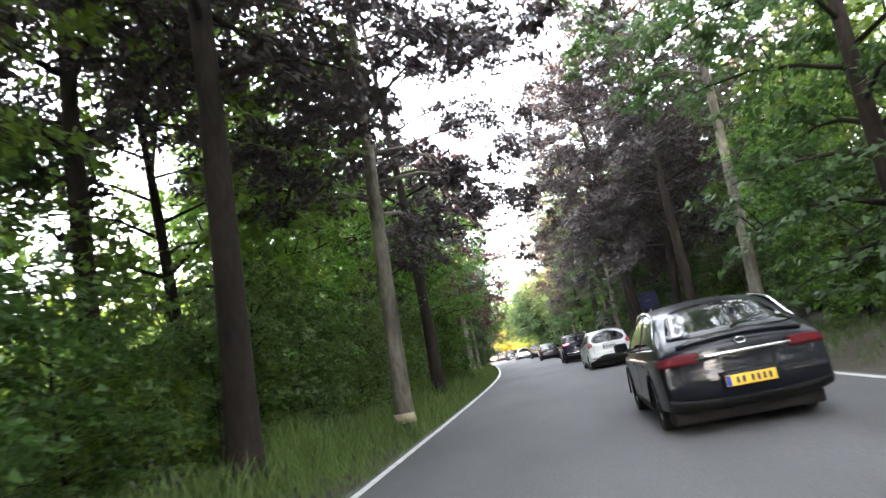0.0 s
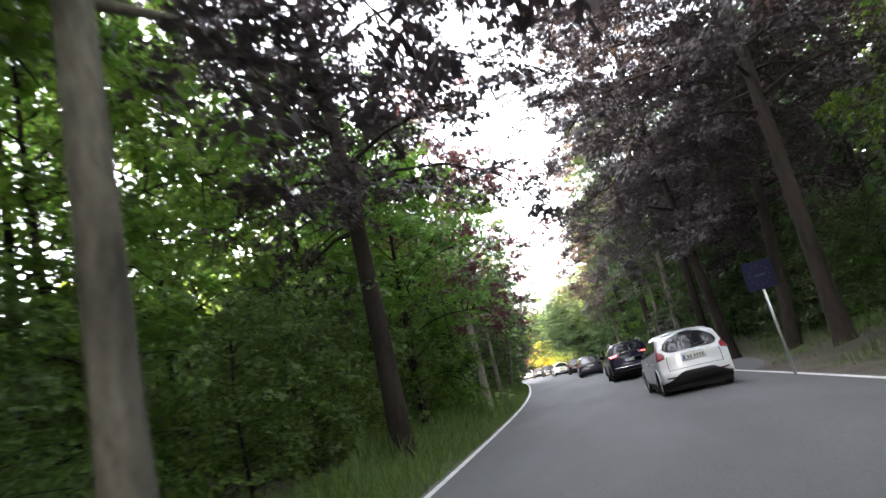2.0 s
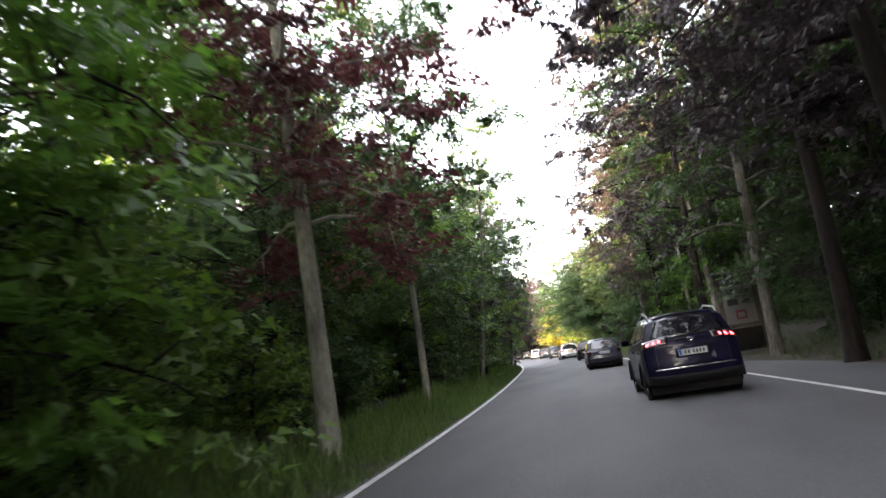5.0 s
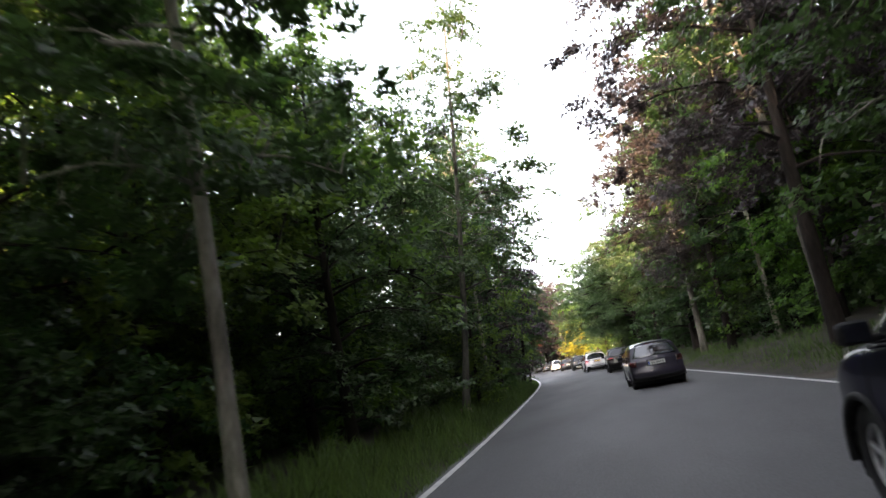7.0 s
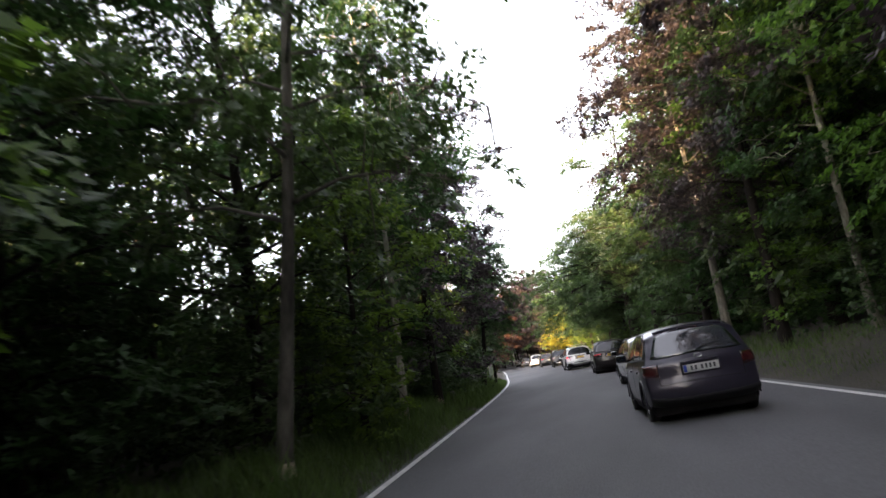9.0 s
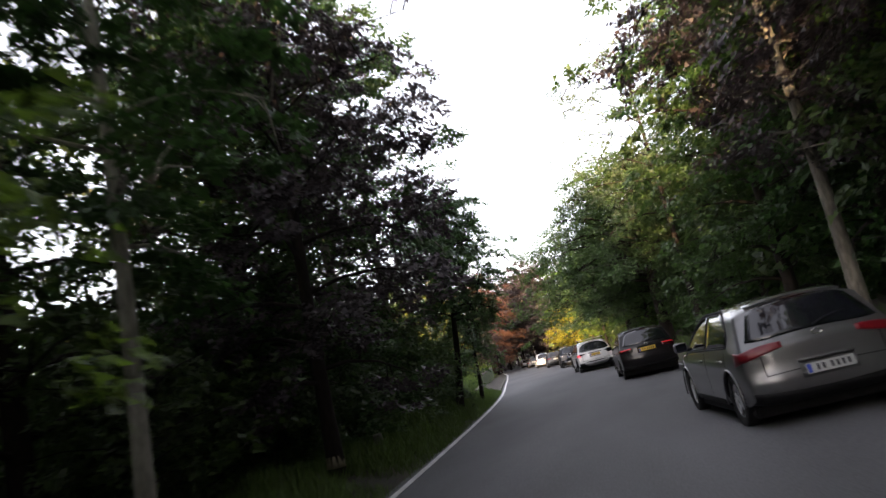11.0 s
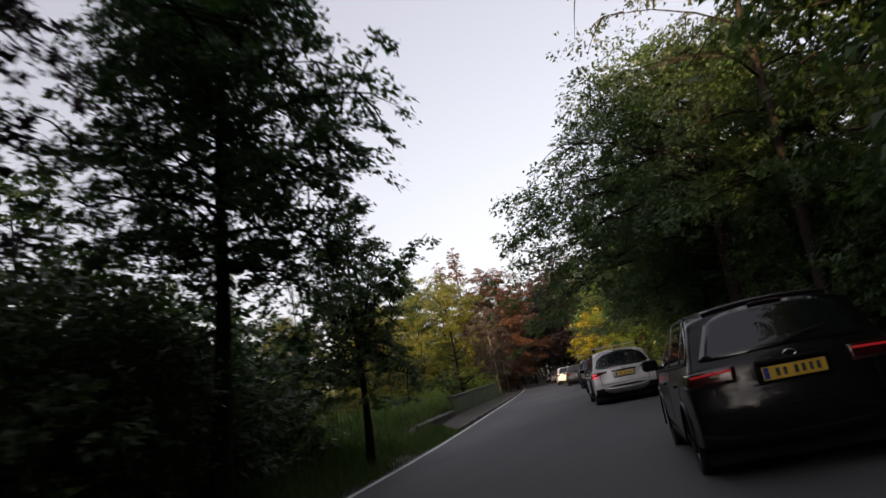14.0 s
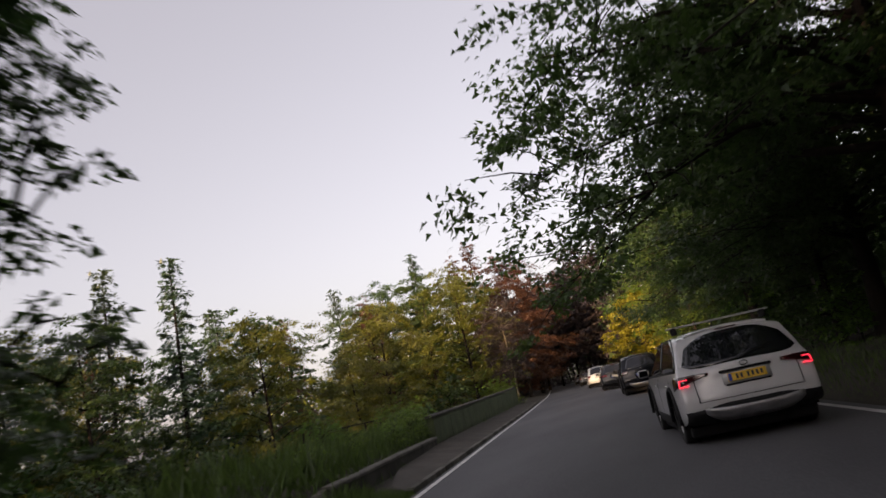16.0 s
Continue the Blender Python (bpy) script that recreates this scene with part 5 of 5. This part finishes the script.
car("far_hatch_car", "dark hatchback at the far end of the queue", -15.9, 178.0, 10.2, "hatch", 4.1, 1.74, 1.48, 2.55, 0.80, P_DARK, 0.31, 0.93, M_PLATEW, 0.8,
    (0.8, 0.9, 0.76, 1.0, 0.78, 0.12), M_LAMP, None, M_GLASS, 5)
car("far_saloon_car", "pale silver car at the far end of the queue", -20.0, 202.0, 11.0, "hatch", 4.2, 1.76, 1.46, 2.6, 0.80, P_SILVER, 0.31, 0.93, M_PLATEW, 0.8,
    (0.8, 0.9, 0.76, 1.0, 0.78, 0.12), M_LAMP, None, M_GLASS, 5)


# ---- walls and railings beside the valley ----
def wall_run(name, label, material, off, y0, y1, thick, tops, base=-0.9, rise=0.0):
    """A wall along the road at an offset from its edge line; tops gives the height at each end."""
    rows = []
    k = max(2, int((y1 - y0) / 1.0) + 1)
    for i in range(k):
        y = y0 + (y1 - y0) * i / (k - 1)
        z = tops[0] + (tops[1] - tops[0]) * i / (k - 1) + 0.02 * noise.noise((y, 0, 2))
        x = float(left_line(y)) - off
        b, foot = 0.03, base + rise * i / (k - 1)
        rows.append([(x, y, foot), (x, y, z - b), (x - b, y, z), (x - thick + b, y, z), (x - thick, y, z - b), (x - thick, y, foot)])
    m = len(rows[0])
    verts = [p for r in rows for p in r]
    faces = [(i * m + j, i * m + j + 1, (i + 1) * m + j + 1, (i + 1) * m + j) for i in range(k - 1) for j in range(m - 1)]
    faces += [tuple(range(m))[::-1], tuple(range((k - 1) * m, k * m))]
    return tagged(new(name, mesh_of(name, verts, faces, material)), label, "wall", kind="structure")


par = wall_run("parapet_wall", "green-grey painted parapet beside the pavement", M_MOSS, 1.47, 115.7, 146.5, 0.20, (1.08, 1.44))
for i in range(11):                                    # raised panels with open joints
    ya = 115.72 + i * 2.8
    verts = []
    for y in (ya + 0.02, ya + 2.78):
        g = (y - 115.7) / 30.8
        x, top = float(left_line(y)) - 1.45, 1.00 + 0.36 * g
        verts += [(x, y, 0.33 + 0.2 * g), (x, y, top - 0.02), (x - 0.02, y, top), (x - 0.03, y, top), (x - 0.03, y, 0.33 + 0.2 * g)]
    faces = [(j, j + 1, j + 6, j + 5) for j in range(4)] + [(0, 1, 2, 3, 4), (9, 8, 7, 6, 5)]
    part("panel", mesh_of("panel", verts, faces, M_MOSS), None, par)
wall_run("parapet_coping", "mossy coping along the parapet", M_OLDSTONE, 1.42, 115.62, 146.55, 0.30, (1.13, 1.49), base=1.05, rise=0.36)
# shade is in the wall's dark colour, light in its paler top edge
low = wall_run("low_wall", "low mossy stone wall before the parapet, coloured dark for shade", M_OLDSTONE, 1.45, 106.3, 115.6, 0.34, (0.40, 0.46))
wall_run("low_wall_lit_edge", "top edge of the low wall, coloured pale as lit", M_STONE, 1.43, 106.3, 115.6, 0.24, (0.45, 0.51), base=0.37, rise=0.06)
for i in range(9):                                     # loose stones where the low wall has crumbled
    y = 105.4 + 0.13 * i
    x = float(left_line(y)) - 1.62 + 0.12 * noise.noise((i * 1.7, 3, 0))
    m = pose(x, y, 0.12 + 0.03 * i, 20 * noise.noise((i, 1, 1)), 15 * noise.noise((i, 2, 1)), 40 * noise.noise((i, 3, 1)))
    me = bpy.data.meshes.new("loose_stone")
    bmx = box_bm(0.22, 0.18, 0.15, m, 0.04)
    bmx.to_mesh(me)
    bmx.free()
    me.materials.append(M_STONE)
    tagged(new("loose_stone", me), "grey stone fallen from the low wall", "stone", "stones of the crumbled wall")
rows = []
for y in np.arange(107.5, 117.6, 0.5):
    x = float(left_line(y)) - 5.0 + 1.3 * (y - 108) / 9
    z = 0.80 + 0.03 * noise.noise((y, 5, 2))
    rows.append([(x, y, z - 0.5), (x, y, z - 0.02), (x - 0.02, y, z), (x - 0.16, y, z), (x - 0.18, y, z - 0.02), (x - 0.18, y, z - 0.5)])
tagged(strip("back_kerb", M_STONE, rows, False), "old stone edging above the slope", "edging", kind="structure")
rows = []
for y in np.arange(107, 150.1, 1.0):
    l = float(left_line(y))
    k = min(1, 0.25 + (y - 107) / 5)
    rows.append([(l - 0.30 - 1.14 * k * q / 4, y, 0.06 + (0.14 + 0.10 * min(1, max(0, (y - 112) / 4))) * q / 4) for q in range(5)])
tagged(strip("pavement", M_DUST, rows), "narrow dusty pavement beside the parapet", "pavement", kind="structure")
rows = []
for y in np.arange(107, 150.1, 0.5):
    l = float(left_line(y))
    rows.append([(l - 0.20, y, -0.02), (l - 0.20, y, 0.075), (l - 0.32, y, 0.085), (l - 0.32, y, -0.02)])
kerb = tagged(strip("kerb", M_OLDSTONE, rows, False), "low worn kerb", "kerb", kind="structure")
for i in range(43):                                    # kerb stones, each a little out of line
    y = 107.1 + i
    x = float(left_line(y + 0.48)) - 0.262
    turn = math.degrees(math.atan2(float(left_line(y)) - float(left_line(y + 0.96)), 0.96))
    m = pose(x, y + 0.48, 0.045 + 0.010 * noise.noise((y, 4, 1)), noise.noise((y, 7, 1)), 0, turn + 0.6 * noise.noise((y, 1, 6)))
    part("kerb_stone", box_bm(0.135, 0.95, 0.12, m, 0.014), M_STONE if i % 3 else M_OLDSTONE, kerb)

rail = new("railing")
tagged(rail, "old thin green metal railing above the slope", "railing")
ry = [112.6, 114.2, 115.8, 117.4, 119.0]
for y in ry:
    x = float(left_line(y)) - 4.25 + 0.06 * (y - 116)
    part("post", mesh_of("post", *tube_data([(x, y, ground_z(x, y) - 0.3), (x, y, 1.34)], [0.030, 0.026], 7), M_BARKD, True), None, rail)
for h in (0.0, -0.28):
    pts = [(float(left_line(y)) - 4.25 + 0.06 * (y - 116), y, 1.32 + h) for y in ry]
    part("rail", mesh_of("rail", *tube_data(pts, [0.018] * len(pts), 6), M_BARKD, True), None, rail)

# ---- signs ----
post = new("border_sign")
tagged(post, "dark blue sign with pale stars on a steel post", "road sign")
part("post", mesh_of("post", *tube_data([(0, 0, -0.3), (0, 0, 2.35)], [0.03, 0.03], 8), M_GALV, True), None, post)
plate = part("plate", box_bm(0.66, 0.016, 0.62, Matrix.Translation((0, -0.045, 2.15)), 0.007), M_BLUE, post, "blue sign plate")
for i in range(12):
    bm = bmesh.new()
    ring = []
    for k in range(10):
        r, a = (0.030 if k % 2 == 0 else 0.013), math.pi / 2 + k * math.pi / 5
        ring.append(bm.verts.new((0.21 * math.sin(i * math.pi / 6) + r * math.cos(a), -0.056, 2.15 + 0.21 * math.cos(i * math.pi / 6) + r * math.sin(a))))
    top = bm.faces.new(ring)
    move = bmesh.ops.extrude_face_region(bm, geom=[top])["geom"]
    bmesh.ops.translate(bm, verts=[v for v in move if isinstance(v, bmesh.types.BMVert)], vec=(0, 0.004, 0))
    part("star", bm, M_STAR, plate)
part("lettering", box_bm(0.24, 0.005, 0.05, Matrix.Translation((0, -0.055, 2.15)), 0.001), M_STAR, plate, "pale bar of lettering")
post.matrix_basis = pose(4.12, 27.6, ground_z(4.12, 27.6) + 0.05, 0, -3, 8)

board = new("notice_board")
tagged(board, "weathered wooden notice board with printed sheets", "notice board")
for sx in (-0.62, 0.62):
    part("post", box_bm(0.10, 0.10, 2.75, Matrix.Translation((sx, 0, 1.3)), 0.012), M_WOOD, board)
part("panel", box_bm(1.14, 0.05, 1.60, Matrix.Translation((0, 0, 1.75)), 0.006), M_WOOD, board)
part("lower_panel", box_bm(1.14, 0.05, 0.72, Matrix.Translation((0, 0.01, 0.52)), 0.006), M_BARKD, board)
part("roof_board", box_bm(1.60, 0.34, 0.05, Matrix.Translation((0, -0.03, 2.70)) @ Euler((0.12, 0, 0)).to_matrix().to_4x4(), 0.008), M_WOOD, board)
sheet = part("sheet", box_bm(0.98, 0.012, 1.46, Matrix.Translation((0, -0.034, 1.76)), 0.002), M_WHITE, board, "pale printed sheet")
for sx, sz, wd, ht, mt in ((-0.05, 2.34, 0.62, 0.12, M_INK), (-0.22, 2.08, 0.30, 0.16, M_INK), (0.22, 2.06, 0.26, 0.12, M_INK), (-0.20, 1.74, 0.34, 0.20, M_INK), (0.24, 1.74, 0.22, 0.14, M_INK), (0.0, 1.32, 0.34, 0.30, M_REDINK), (0.0, 1.32, 0.20, 0.16, M_WHITE)):
    part("print", box_bm(wd, 0.006, ht, Matrix.Translation((sx, -0.043 - (0.004 if mt is M_WHITE else 0), sz)), 0.0), mt, sheet)
board.matrix_basis = pose(5.02, 55.8, ground_z(5.02, 55.8) - 0.06, 0, 0, 6) @ Matrix.Scale(1.06, 4)

# bare and painted marks low on trunks
for x, y, r, z in ((-3.22, 15.5, 0.245, 0.30), (-5.46, 63.0, 0.172, 0.28), (-6.5, 72.5, 0.13, 0.22), (-6.9, 78.2, 0.165, 0.25)):
    ob = new("trunk_band", mesh_of("trunk_band", *tube_data([(0, 0, -0.10), (0, 0, 0.0), (0, 0, 0.10)], [r * 1.05, r, r * 0.95], 12), M_PALE, True))
    tagged(ob, "pale painted band round a trunk's foot", "trunk mark")
    ob.matrix_basis = pose(x, y, ground_z(x, y) + z)
stump = new("marker_stone", bpy.data.meshes.new("marker_stone"))
bmx = box_bm(0.2, 0.16, 0.55, Matrix.Translation((0, 0, 0.2)), 0.05)
bmx.to_mesh(stump.data)
bmx.free()
stump.data.materials.append(M_STONE)
tagged(stump, "small pale boundary stone in the verge grass", "marker stone")
stump.matrix_basis = pose(-6.9, 80.6, ground_z(-6.9, 80.6), 3, -4, 20)
